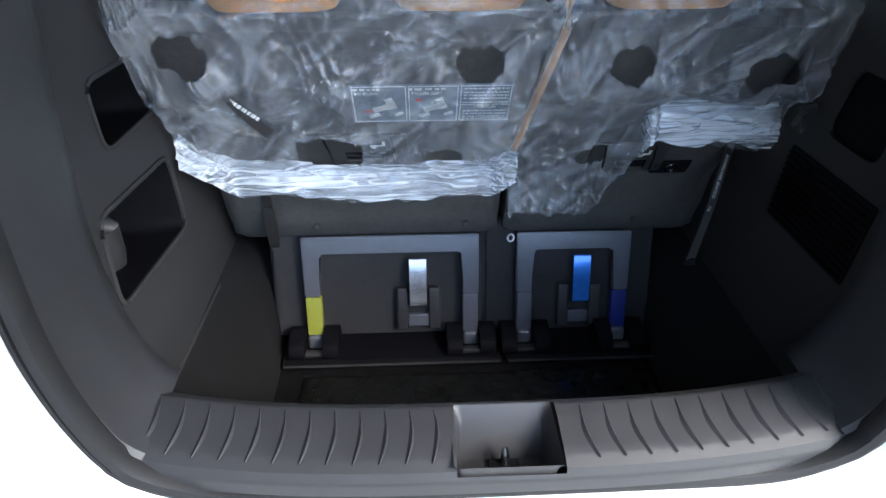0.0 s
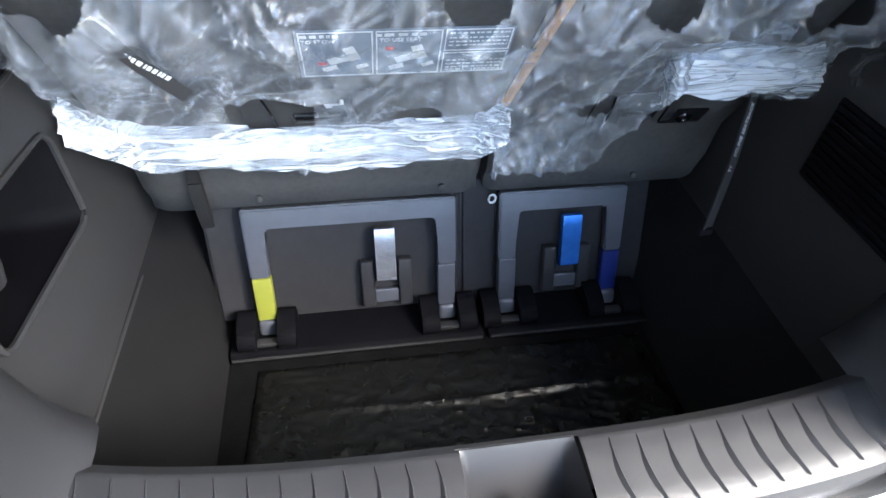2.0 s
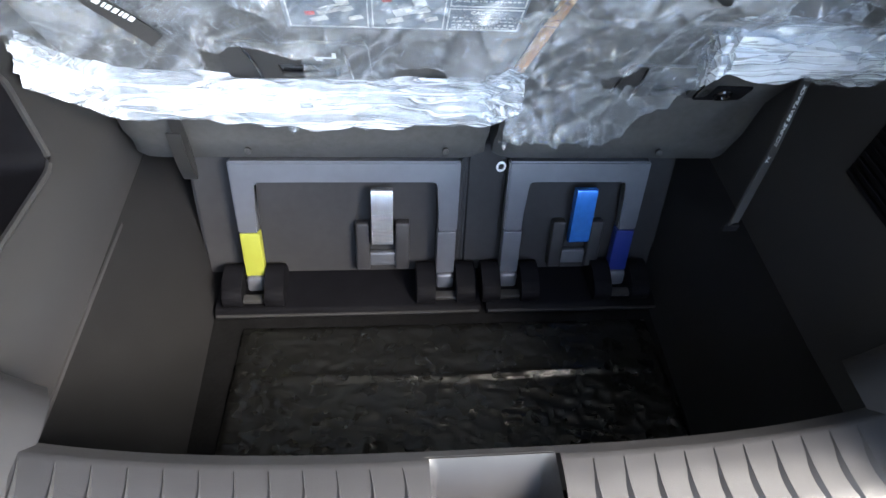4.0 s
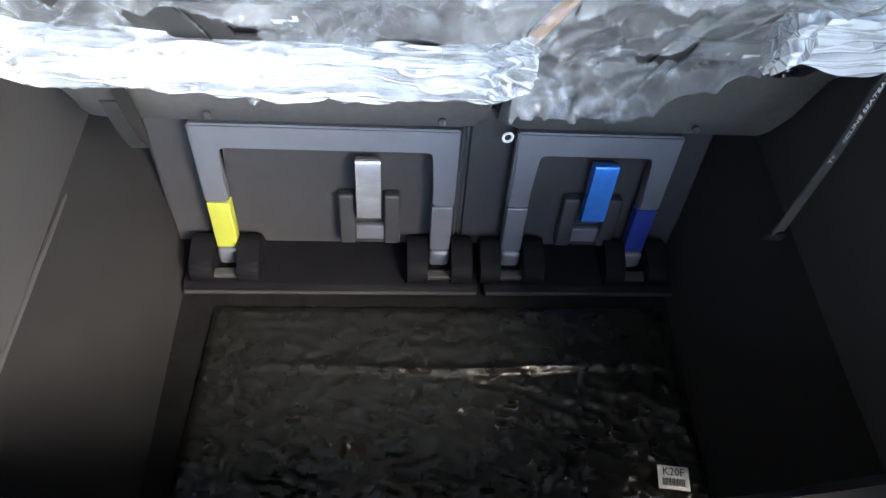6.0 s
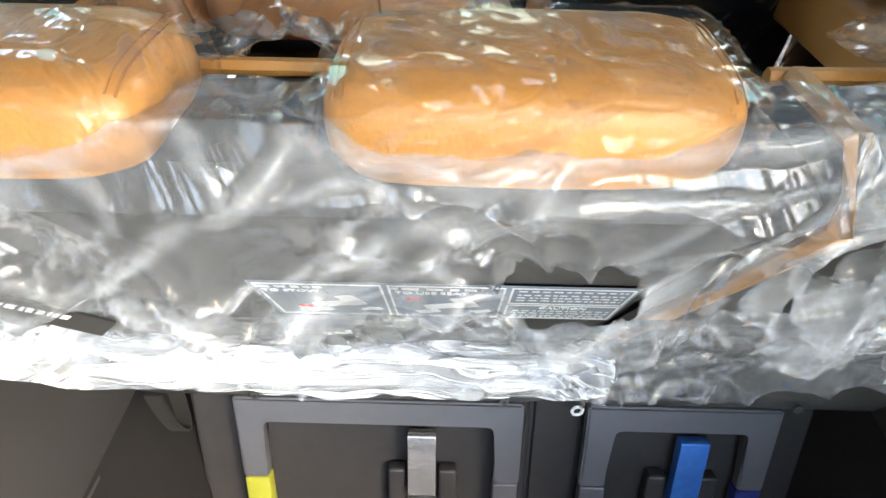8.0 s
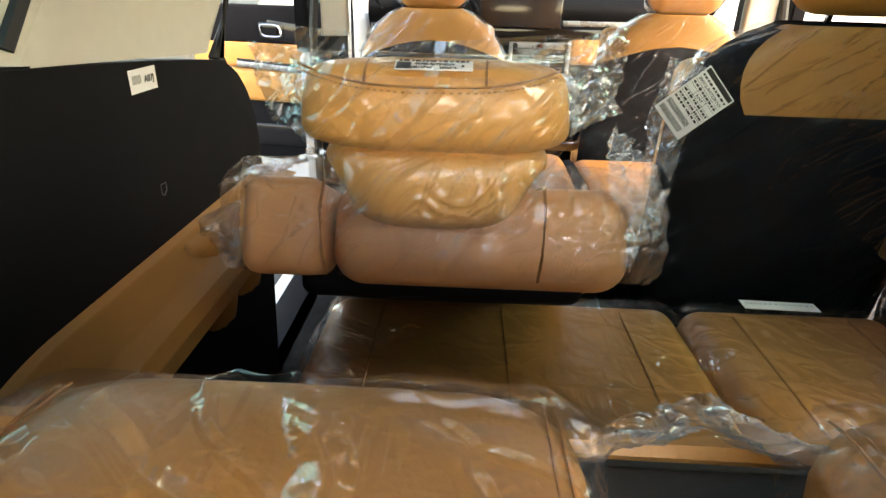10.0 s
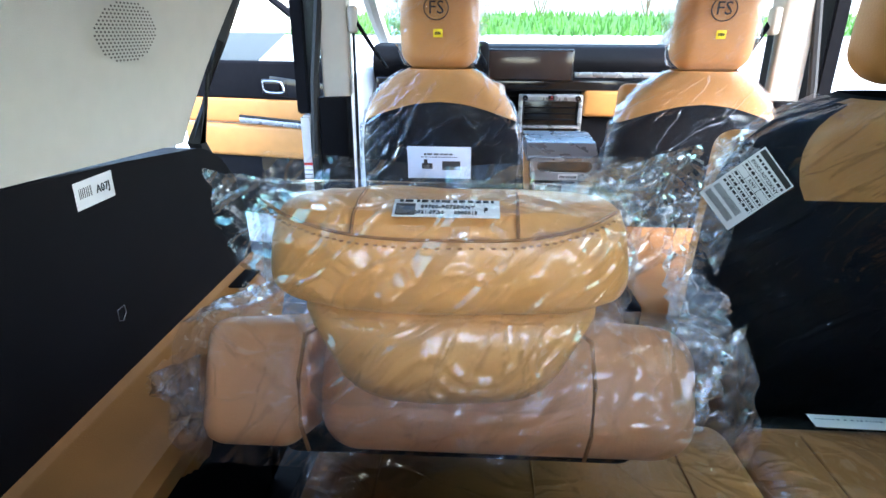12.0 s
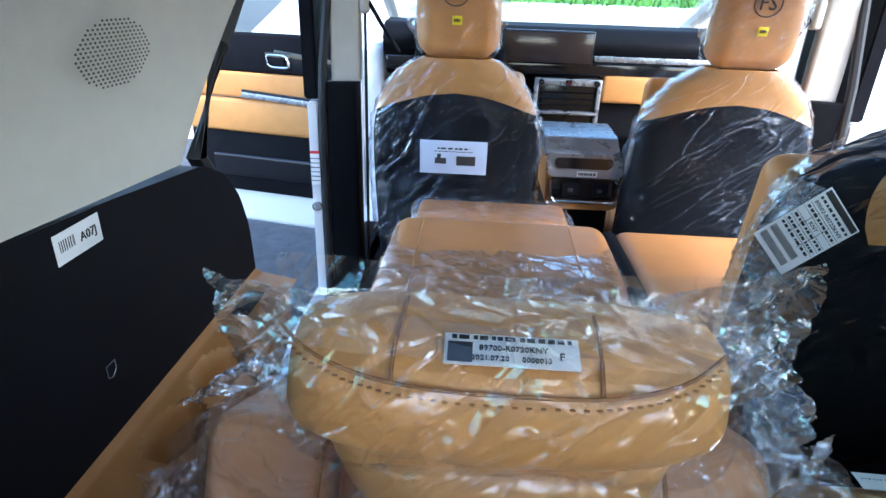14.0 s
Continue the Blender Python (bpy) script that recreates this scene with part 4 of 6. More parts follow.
def rear_headrest(x, w, tagged_side):
    h = thing("rear_headrest", "tan leather rear headrest wrapped in film", "headrest", (x, 1.185, 1.375), "rear row headrests")
    part("pad", headrest_pad(x, 1.210, 1.404, w), TAN, h)
    for s in (-1, 1):
        pts = []
        for i in range(13):
            y = 1.256 - 0.090 * i / 12
            dx = w / 2 - 0.010
            ex, ey = max(0, dx - (w / 2 - 0.024)), max(0, abs(y - 1.212) - 0.028)
            zz = 1.404 + 0.0243 - 0.007 * max(0, (1.212 - y) / 0.056) ** 2 - 9 * ey * ey
            pts.append((x + s * dx, y, zz))
        part("seam", tube(pts, 0.0008, 5), TAN2, h)
        part("seam", tube([(p[0] - s * 0.005, p[1], p[2] + 0.0012) for p in pts], 0.0006, 5), TAN2, h)
    for dx in (-0.05, 0.05):
        part("post", tube([(x + dx, 1.24, 1.39), (x + dx, 1.26, 1.30)], 0.006, 8), CHROME, h)
    return h


h1 = rear_headrest(-0.332, 0.212, True)
h2 = rear_headrest(-0.038, 0.212, False)
h3 = rear_headrest(0.300, 0.212, False)
m = plane_m((-0.343, 1.176, 1.4345), (1, -0.32, 0.0), (0.32, 1, 0.0)) @ Matrix.Diagonal((0.74, 0.84, 1, 1))
tg = thing("yellow_tag", "yellow paper tag on the rear headrest", "label", (-0.343, 1.176, 1.4335))
part("paper", plate(m, -0.020, -0.0115, 0.020, 0.0115), TAGY, tg)
part("letters", words("FF", 0.011, m @ Matrix.Translation((0.009, -0.002, 0.001))), INK, tg)
part("print_line", bars(m, -0.015, 0.016, -0.008, 8, 0.002, 2), INK, tg)


# plastic covers of the rear row
def back_film(x0, x1, zb, seed, holes, name, label, material, hem_span, hem_r):
    def f(u, v):
        x = x0 + (x1 - x0) * u
        z0 = zb(x)
        L = 1.385 - z0
        s = v * (L + 0.05)
        if s < L:
            z = z0 + s
            y = rear_y(z)
            o = 0.012 + 0.030 * math.exp(-((s - 0.035) / 0.04) ** 2)
            tent = math.exp(-((z - 1.262) / 0.045) ** 2)
            o += tent * (0.030 + 0.012 * math.sin(x * 55 + 5 * fuzz((x, 0, seed), 5)) + 0.014 * fuzz((x, z * 0.4, seed), 12))
        else:
            z, y, o = 1.385 + 0.012, rear_y(1.385) + 0.012 + (s - L), 0.012
        p = Vector((x + gap_x(z) * (u if x0 < 0 else 1 - u), y, z))
        w = 0.010 * fuzz((x * 1.2, z * 0.8 + y, seed), 7, 4) + 0.011 * max(0, crease((x * 1.0 + z * 0.6 + 0.2 * fuzz((x, y, seed), 5), z * 0.5, seed), 11)) ** 5 + 0.007 * max(0, crease((x * 0.6 - z * 0.9 + 0.1 * fuzz((x, y, seed + 2), 7), z * 0.4, seed + 5), 19)) ** 6
        if s > L:
            w = 0.3 * w + 0.004 * fuzz((x * 1.5, y * 1.5, seed + 3), 16, 3)
        if s < 0.12:
            w += 0.010 * math.sin(s * 70 + 4 * fuzz((x, 0, seed), 4)) * (1 - s / 0.12)
        nrm = BACKN if s < L else Vector((0, -0.2, 1))
        return p + nrm * (max(0.004, o + w))

    def keep(u, v):
        x = x0 + (x1 - x0) * u
        z0 = zb(x)
        s = v * (1.385 - z0 + 0.05)
        z = z0 + s
        # small round openings stand in for glare-free spots; the wide one is cut
        for hx, hz, a, b in holes:
            q = 6 if a > 0.06 else 2
            if abs((x - hx) / a) ** q + abs((z - hz) / b) ** q < 1:
                return False
        return True

    t = thing(name, label, "plastic cover", ((x0 + x1) / 2, 1.3, 1.0), "rear seat covers")
    part("film_sheet", sheet(f, 190, 120, keep), material, t)

    def hem(u, v):
        x = x0 + hem_span[0] * (x1 - x0) + (hem_span[1] - hem_span[0]) * (x1 - x0) * u
        z0 = zb(x) + 0.052 + 0.010 * fuzz((x, 0, seed), 6)
        a = v * 2 * math.pi
        r = hem_r * (0.75 + 0.5 * fuzz((x * 2, math.cos(a), math.sin(a) + seed), 3)) + 0.006 * max(0, crease((x * 0.6, math.cos(a) * 0.12, math.sin(a) * 0.12 + seed), 16)) ** 2
        c = Vector((x, rear_y(z0), z0)) + BACKN * (hem_r * 0.9)
        return c + Vector((0, 0, 1)) * (r * 1.15 * math.sin(a)) + BACKN * (r * 0.8 * math.cos(a))

    # the hem's whiteness stands in for sky reflected in the roll
    part("gathered_hem", sheet(hem, 150, 26), HEM, t, "thickly gathered film hem, whitened to carry its sky sheen")


back_film(-0.588, 0.095, lambda x: 0.955 + 0.012 * math.sin(x * 9) + 0.10 * max(0, (-0.50 - x) / 0.1) + 0.03 * max(0, (x - 0.04) / 0.05), 1.0,
          [(-0.50, 1.32, 0.042, 0.034), (-0.036, 1.305, 0.038, 0.030), (-0.058, 1.055, 0.041, 0.034), (-0.295, 1.075, 0.068, 0.038)], "film_cover", "clear crinkled plastic film over the wide rear seat", FILM, (0.0, 1.0), 0.033)
back_film(0.095, 0.61, lambda x: 0.865 if x < 0.29 else min(1.10, 0.865 + (x - 0.29) * 4.6) if x < 0.35 else 1.115 - 0.10 * max(0, (x - 0.36)), 4.0,
          [(0.227, 1.30, 0.040, 0.029), (0.497, 1.285, 0.048, 0.030), (0.255, 1.06, 0.035, 0.034)], "film_cover", "clear crinkled plastic film over the narrow rear seat", FILM, (0.47, 1.0), 0.034)


def skin(f, seed, amp, freq, nu, nv, push=1.0):
    """A film drawn over a form: f(u, v) gives a point and the way outward."""
    def g(u, v):
        p, o = f(u, v)
        q = p + Vector((seed, 0, 0))
        w = amp * 0.5 * fuzz(q, freq, 3) + amp * max(0, crease((q.x + 0.3 * fuzz(q, 6), q.y * 0.7 + q.z * 0.5, q.z * 0.8), freq)) ** 4
        return p + o * (0.003 + push * max(w, -0.002))
    return sheet(g, nu, nv)


def flap(quad, seed, amp, n=34):
    """A loose crumpled corner of film between four points."""
    A, B, C, D = [Vector(p) for p in quad]
    nn = (B - A).cross(D - A).normalized()

    def g(u, v):
        e = 0.012 * fuzz((u * 2, v * 2, seed), 2.2, 3)
        p = A.lerp(B, u).lerp(D.lerp(C, u), v)
        q = p + Vector((seed, 0, 0))
        w = amp * fuzz(q, 16, 4) + amp * 1.3 * (max(0, crease((q.x + q.z * 0.5, q.z - q.x * 0.4, q.y), 24)) ** 3 - 0.3) + amp * 0.6 * max(0, crease((q.z, q.x, q.y + 2), 55)) ** 2
        return p + nn * w * (0.4 + 0.6 * u) + (B - A) * e * 4 * u + (D - A) * e * 3 * (v - 0.5)
    return sheet(g, n, n)


def bag(c, s, seed, name, label, material, m=None, amp=0.010, freq=14, ears=(), flaps=(), skins=()):
    """A loose film bag round a thing: a creased rounded box or given skins, with loose corners."""
    t = thing(name, label, "plastic cover", c, "film covers")
    for bm in skins:
        part("film_skin", bm, material, t)
    if s:
        bm = rbox(bmesh.new(), (0, 0, 0), s, min(s) * 0.35, None, 5, 20)
        bmesh.ops.recalc_face_normals(bm, faces=bm.faces)
        away = [f for f in bm.faces if f.normal.y > 0.6 or f.normal.z < -0.7]
        bmesh.ops.delete(bm, geom=away, context="FACES")
        for v in bm.verts:
            q = v.co.copy()
            nn = q.normalized()
            w = amp * fuzz(q * 1.0 + Vector((seed, 0, 0)), freq, 4) + amp * 0.9 * max(0, crease((q.x + 0.3 * fuzz(q + Vector((0, seed, 0)), 6), q.y * 0.7, q.z * 0.8 + seed), freq)) ** 3
            v.co = q + nn * max(w, -amp * 0.3)
            for e, amount, rad in ears:
                dd = (q - Vector(e)).length
                if dd < rad:
                    v.co += Vector(amount) * (1 - dd / rad) ** 1.3
        if m is not None:
            bm.transform(m.to_3x3().to_4x4())
        bmesh.ops.translate(bm, verts=bm.verts, vec=Vector(c))
        part("film_skin", bm, material, t)
    for i, (quad, k) in enumerate(flaps):
        part("loose_corner", flap(quad, seed + 1.7 * i, k), FILMC, t, "crumpled loose corner of the film")
    return t


for x, sd_ in ((-0.332, 2.0), (-0.038, 5.0), (0.300, 8.0)):
    e = -1 if x > -0.2 else 1
    bag((x, 1.210, 1.4065), (0.218, 0.1165, 0.060), sd_, "headrest_bag", "clear film bag over a rear headrest", FILMS, amp=0.004, freq=9,
        flaps=(([(x + e * 0.098, 1.275, 1.388), (x + e * 0.150, 1.285, 1.405), (x + e * 0.142, 1.24, 1.438), (x + e * 0.098, 1.225, 1.428)], 0.006),))

# rear row cushions
def cushion(x0, x1, y0, y1, z, mt, name, label, group, h=0.13, seams=()):
    t = thing(name, label, "seat cushion", ((x0 + x1) / 2, (y0 + y1) / 2, z - h), group)
    part("cushion_pad", RB(((x0 + x1) / 2, (y0 + y1) / 2, z - h / 2), (x1 - x0, y1 - y0, h), 0.045, k=4, mid=6, puff=0.03), mt, t)
    for sx in seams:
        part("seam", tube([(sx, y0 + 0.05 + (y1 - y0 - 0.1) * i / 6, z + 0.0015) for i in range(7)], 0.002, 5), STITCH, t)
    part("cushion_base", RB(((x0 + x1) / 2, (y0 + y1) / 2, z - h - 0.10), (x1 - x0 - 0.1, y1 - y0 - 0.08, 0.20), 0.02), BLACK, t)
    return t


cushion(-0.53, 0.155, 1.50, 2.12, 1.0, TAN2, "rear_cushion", "tan leather rear bench cushion under film", "rear bench cushions", seams=(-0.42, -0.19, 0.04))
cushion(0.165, 0.575, 1.50, 2.12, 1.0, TAN2, "rear_cushion", "tan leather rear bench cushion under film", "rear bench cushions", seams=(0.26, 0.48))
for x0, x1, sd_ in ((-0.54, 0.165, 3), (0.16, 0.585, 6)):
    bag(((x0 + x1) / 2, 1.81, 0.94), (x1 - x0, 0.64, 0.15), sd_, "cushion_bag", "clear film over a rear bench cushion", FILMS, amp=0.006, freq=7)

lf = thing("leaflet", "white printed leaflet on the film of the rear bench", "paper", (0.35, 2.09, 1.018))
m = plane_m((0.35, 2.088, 1.0195), (1, -0.03, 0), (0.03, 1, 0.0))
part("paper", plate(m, -0.068, -0.017, 0.075, 0.017), PAPER, lf)
part("print_line", bars(m, -0.06, 0.068, 0.004, 16, 0.003, 4, gap=0.6), SIGN, lf)

# ---- cabin sides ----
def on_wall(x, y, z):
    return plane_m((x, y, z), (0, 1, 0), (0, 0, 1))


wq = thing("quarter_trim_left", "black side panel with cream pillar trim beside the seats", "side trim", (-0.735, 1.9, 0.7), kind="structure")
part("lower_panel", prism(rounded([(1.45, 0.62), (2.30, 0.62), (2.335, 0.9), (2.34, 1.20), (2.333, 1.29), (2.305, 1.358), (2.258, 1.408), (2.19, 1.440), (1.967, 1.463), (1.45, 1.505)], 0.02, 3), "x", -0.80, -0.735, 0.008, 2), BLACK, wq, "black textured lower panel")


def pillar_f(u, v):
    z = 1.455 + 0.36 * v
    yb, yf = 1.665 + (z - 1.455) * 0.75, 2.165 + (z - 1.455) * 0.85
    y = yb + (yf - yb) * u
    e = min(u, 1 - u)
    return (-0.738 - 0.035 * max(0, 1 - e / 0.06) ** 2 + 0.07 * (v ** 1.5), y, z - (0.01 * (1 - u) * 0 if v else 0) + 0.03 * (1 - u) * (1 - v))


part("pillar_trim", thick(sheet(pillar_f, 26, 14), 0.006), CREAM, wq, "cream textured pillar trim")
sp = part("speaker_plate", RB((-0.728, 1.985, 1.618), (0.004, 0.012, 0.012), 0.002), CREAM, wq)
bm = bmesh.new()
for i in range(-9, 10):
    for j in range(-9, 10):
        y, z = (i + 0.5 * (j % 2)) * 0.0075, j * 0.0040
        if (y / 0.066) ** 2 + (z / 0.035) ** 2 < 1:
            c = Vector((-0.7305 + 0.07 * ((z + 1.618 - 1.455) / 0.36) ** 1.5 + 0.0014, 1.985 + y, 1.618 + z))
            vs = [bm.verts.new(c + Vector((0, 0.0023 * math.cos(a), 0.0013 * math.sin(a)))) for a in [k * 1.0472 for k in range(6)]]
            bm.faces.new(vs)
g = part("grille_hole", bm, HOLE, sp, "round field of small speaker holes", smooth=False)
tagged(g, kind="stuff")
part("rear_window", RB((-0.775, 1.40, 1.66), (0.008, 0.75, 0.34), 0.003), GLASSG, wq, "green tinted quarter window")
part("window_seal", tube([(-0.757, 1.69, 1.50), (-0.75, 1.80, 1.63), (-0.72, 1.92, 1.80)], 0.010, 6), RUBBER, wq)
part("front_edge_trim", tube([(-0.765, 2.345, 0.65), (-0.765, 2.355, 0.9), (-0.765, 2.352, 1.20), (-0.765, 2.335, 1.31), (-0.765, 2.235, 1.44), (-0.75, 2.33, 1.60), (-0.71, 2.47, 1.80)], 0.016, 8), RUBBER, wq)
# label and small symbol on the panel
a7 = thing("panel_label", "white paper label with bar code and A07J", "label", (-0.734, 1.904, 1.443))
m = on_wall(-0.7345, 1.904, 1.443)
part("paper", plate(m, -0.036, -0.016, 0.036, 0.016), PAPER, a7)
part("letters", words("A07J", 0.014, m @ Matrix.Translation((0.015, 0, 0.001))), INK, a7)
part("bar_code", bars(m, -0.029, -0.006, 0.002, 9, 0.012, 5, w=0.0008, gap=0.62), INK, a7)
m = on_wall(-0.7345, 1.905, 1.28)
bm = tube([(-0.008, -0.007, 0.0006), (-0.008, 0.008, 0.0006), (0.008, 0.008, 0.0006), (0.008, -0.003, 0.0006), (0.0, -0.010, 0.0006)], 0.0007, 5, closed=True)
bm.transform(m)
part("moulded_symbol", bm, STEEL, wq, "small outlined symbol")
# tan armrest shelf
ar = thing("side_armrest", "tan moulded armrest shelf with cup holders along the side panel", "armrest", (-0.68, 1.9, 1.1))


def arm_f(u, v):
    y = 1.44 + 0.90 * u
    k = 0.04 * max(0, (1.62 - y) / 0.18) ** 2
    P = [(-0.737, 1.200), (-0.725, 1.192), (-0.66, 1.180), (-0.632, 1.170), (-0.624, 1.150), (-0.630, 1.118), (-0.66, 1.095), (-0.737, 1.085)]
    s = v * (len(P) - 1)
    i = min(int(s), len(P) - 2)
    t = s - i
    x = P[i][0] * (1 - t) + P[i + 1][0] * t - (0.05 * max(0, (y - 2.1) / 0.24) ** 2 if v > 0.3 else 0)
    z = P[i][1] * (1 - t) + P[i + 1][1] * t - k
    for cy, a in ((1.920, 0.052), (2.045, 0.052)):
        dd = math.hypot((y - cy) / a, (x + 0.682) / 0.030)
        if dd < 1:
            z -= 0.055 * min(1, (1 - dd) / 0.28)
    return (x, y, z)


part("shelf", sheet(arm_f, 120, 84), TANP, ar)
part("slot", RB((-0.705, 2.22, 1.192), (0.03, 0.08, 0.004), 0.002), BLACK, ar)

for sx in (1,):
    wq2 = thing("quarter_trim_right", "black side panel with cream pillar trim beside the seats", "side trim", (0.735, 1.9, 0.7), kind="structure")
    part("lower_panel", prism(rounded([(1.45, 0.62), (2.30, 0.62), (2.335, 0.9), (2.325, 1.20), (2.20, 1.445), (2.16, 1.455), (1.45, 1.495)], 0.02, 3), "x", 0.735, 0.80, 0.008, 2), BLACK, wq2)
    bm = sheet(pillar_f, 20, 10)
    bm.transform(Matrix.Diagonal((-1, 1, 1, 1)))
    part("pillar_trim", thick(bm, 0.006), CREAM, wq2)
    part("side_shelf", RB((0.68, 1.9, 1.12), (0.11, 0.9, 0.12), 0.02), TANP, wq2)
    part("rear_window", RB((0.775, 1.40, 1.66), (0.008, 0.75, 0.34), 0.003), GLASSG, wq2)

# ---- centre pillars and sills ----
def centre_pillar(sx):
    p = thing("centre_pillar", "black and cream centre pillar with white body edge", "pillar", (sx * 0.82, 3.36, 0.6), kind="structure")
    part("lower_trim", prism(rounded([(sx * 0.745, 3.36), (sx * 0.845, 3.33), (sx * 0.85, 3.50), (sx * 0.76, 3.52)], 0.012, 3), "z", 0.62, 1.40, 0.004, 1), BLACK, p)
    part("upper_trim", prism(rounded([(sx * 0.735, 3.39), (sx * 0.83, 3.36), (sx * 0.83, 3.50), (sx * 0.75, 3.52)], 0.012, 3), "z", 1.40, 1.82, 0.004, 1), CREAM, p, "cream upper pillar trim")
    part("seal", tube([(sx * 0.862, 3.325, 0.60), (sx * 0.862, 3.325, 1.2), (sx * 0.852, 3.34, 1.45), (sx * 0.82, 3.38, 1.80)], 0.015, 8), RUBBER, p)
    part("body_edge", prism([(sx * 0.868, 3.325), (sx * 0.905, 3.31), (sx * 0.915, 3.52), (sx * 0.868, 3.52)], "z", 0.50, 1.34, 0.008, 2), WHITE, p, "white painted body edge")
    part("body_upper", prism([(sx * 0.88, 3.36), (sx * 0.925, 3.35), (sx * 0.925, 3.50), (sx * 0.88, 3.52)], "z", 1.34, 1.85, 0.006, 2), BLACK, p)
    bt = part("belt_webbing", thick(sheet(lambda u, v: (sx * (0.728 - 0.006 * v), 3.40 + 0.045 * u, 0.66 + 1.04 * v), 2, 12), 0.002), BLACK, p)
    part("belt_loop", RB((sx * 0.722, 3.42, 1.66), (0.03, 0.055, 0.09), 0.012), CREAM, bt)
    part("belt_slack", tube([(sx * 0.716, 3.43, 1.66), (sx * 0.66, 3.40, 1.58), (sx * 0.60, 3.38, 1.50)], 0.014, 6, flat=0.3), BLACK, bt)
    part("door_striker", disc((sx * 0.888, 3.308, 0.97), 0.018, 0.008, (0, -1, 0), 0.01), CHROME, p)
    m = plane_m((sx * 0.887, 3.308, 1.11), (1, 0, 0), (0, 0, 1))
    lb = part("body_label", plate(m, -0.016, -0.06, 0.016, 0.06), PAPER, p, "white notice label with red edge")
    part("red_edge", plate(m, -0.016, 0.052, 0.016, 0.062, 0.0006, 0.0008), REDI, lb)
    for i in range(6):
        part("print_line", bars(m, -0.015, 0.015, 0.035 - i * 0.016, 5, 0.004, i), INK, lb)
    return p


for sx in (-1, 1):
    centre_pillar(sx)
    s = thing("door_sill", "white body sill below the open side door", "sill", (sx * 0.85, 2.9, 0.5), kind="structure")
    part("sill_body", RB((sx * 0.87, 3.0, 0.50), (0.14, 3.2, 0.20), 0.03), WHITE, s)
    part("sill_step", RB((sx * 0.79, 3.0, 0.635), (0.13, 2.0, 0.03), 0.008), BLACK, s)

# ---- open front door ----
DM = Matrix.Translation((-0.98, 4.30, 0.0)) @ pose(0, 0, 0, 0, 0, 168)


def door():
    """Built along its own length (u), inner face towards minus v, laid at the hinge."""
    t = thing("front_door", "open front door with tan and black inner trim", "car door", (-1.3, 4.25, 0.45))

    def P(name, bm, mt, parent=t, label="", smooth=True):
        bm.transform(DM)
        return part(name, bm, mt, parent, label, smooth)

    # u from 0 (hinge) to 0.98, face at v = 0.03
    P("door_shell", RB((0.46, -0.05, 0.95), (1.02, 0.09, 1.04), 0.035, k=3), WHITE, label="white painted door shell")
    P("lower_card", RB((0.47, 0.008, 0.80), (0.94, 0.035, 0.34), 0.015), BLACK, label="black lower door card")
    P("door_pocket", RB((0.50, 0.03, 0.78), (0.62, 0.03, 0.13), 0.02), GLOSSB)
    P("tan_lower", RB((0.47, 0.022, 1.055), (0.94, 0.055, 0.175), 0.022, k=3), TAN, label="tan leather armrest panel")
    P("tan_upper", RB((0.47, 0.016, 1.215), (0.94, 0.04, 0.13), 0.015, k=3), TAN, label="tan leather upper panel")
    P("grab_trim", RB((0.30, 0.052, 1.155), (0.56, 0.016, 0.030), 0.006, pose(0, 0, 0, 0, -3)), SATIN, label="silver grab trim")
    P("grab_gap", RB((0.30, 0.052, 1.176), (0.56, 0.012, 0.014), 0.005, pose(0, 0, 0, 0, -3)), GLOSSB)
    P("upper_card", RB((0.47, 0.010, 1.375), (0.96, 0.04, 0.20), 0.02, k=3), BLACK, label="black upper door card")
    hd = P("handle_bowl", RB((0.36, 0.034, 1.345), (0.15, 0.012, 0.085), 0.006), GLOSSB)
    bm = tube([(0.36 + 0.058 * math.copysign(abs(math.cos(a)) ** 0.5, math.cos(a)) + 0.012 * math.sin(a), 0.046, 1.345 + 0.030 * math.copysign(abs(math.sin(a)) ** 0.5, math.sin(a))) for a in [k * 2 * math.pi / 24 for k in range(24)]], 0.006, 6, closed=True)
    P("handle_ring", bm, CHROME, hd, "chrome door handle surround")
    P("handle_lever", RB((0.365, 0.046, 1.345), (0.085, 0.010, 0.038), 0.004), BLACK, hd)
    P("gloss_strip", RB((0.22, 0.032, 1.335), (0.34, 0.008, 0.10), 0.004, pose(0, 0, 0, 0, -6)), GLOSSB)
    P("window_frame", tube([(0.0, -0.04, 1.46), (0.22, -0.05, 1.66), (0.42, -0.06, 1.80), (0.70, -0.06, 1.86), (0.95, -0.06, 1.84), (0.98, -0.05, 1.46)], 0.020, 8), BLACK)
    P("window_pane", prism([(0.02, 1.44), (0.22, 1.64), (0.42, 1.78), (0.70, 1.84), (0.94, 1.82), (0.96, 1.44)], "y", -0.056, -0.052), GLASS)
    mr = P("mirror_housing", RB((0.14, -0.20, 1.545), (0.18, 0.10, 0.15), 0.04, k=3), BLACK, label="black door mirror housing")
    P("mirror_glass", RB((0.14, -0.148, 1.545), (0.15, 0.006, 0.12), 0.003), CHROME, mr)
    P("mirror_arm", RB((0.10, -0.12, 1.475), (0.08, 0.12, 0.04), 0.015), BLACK, mr)
    P("red_reflector", RB((0.90, 0.03, 0.80), (0.05, 0.006, 0.03), 0.003), REDI)
    bm = bmesh.new()
    for i in range(9):
        for j in range(9):
            rbox(bm, (0.055 + i * 0.009, 0.051, 1.02 + j * 0.009), (0.004, 0.002, 0.004), 0.001, k=1)
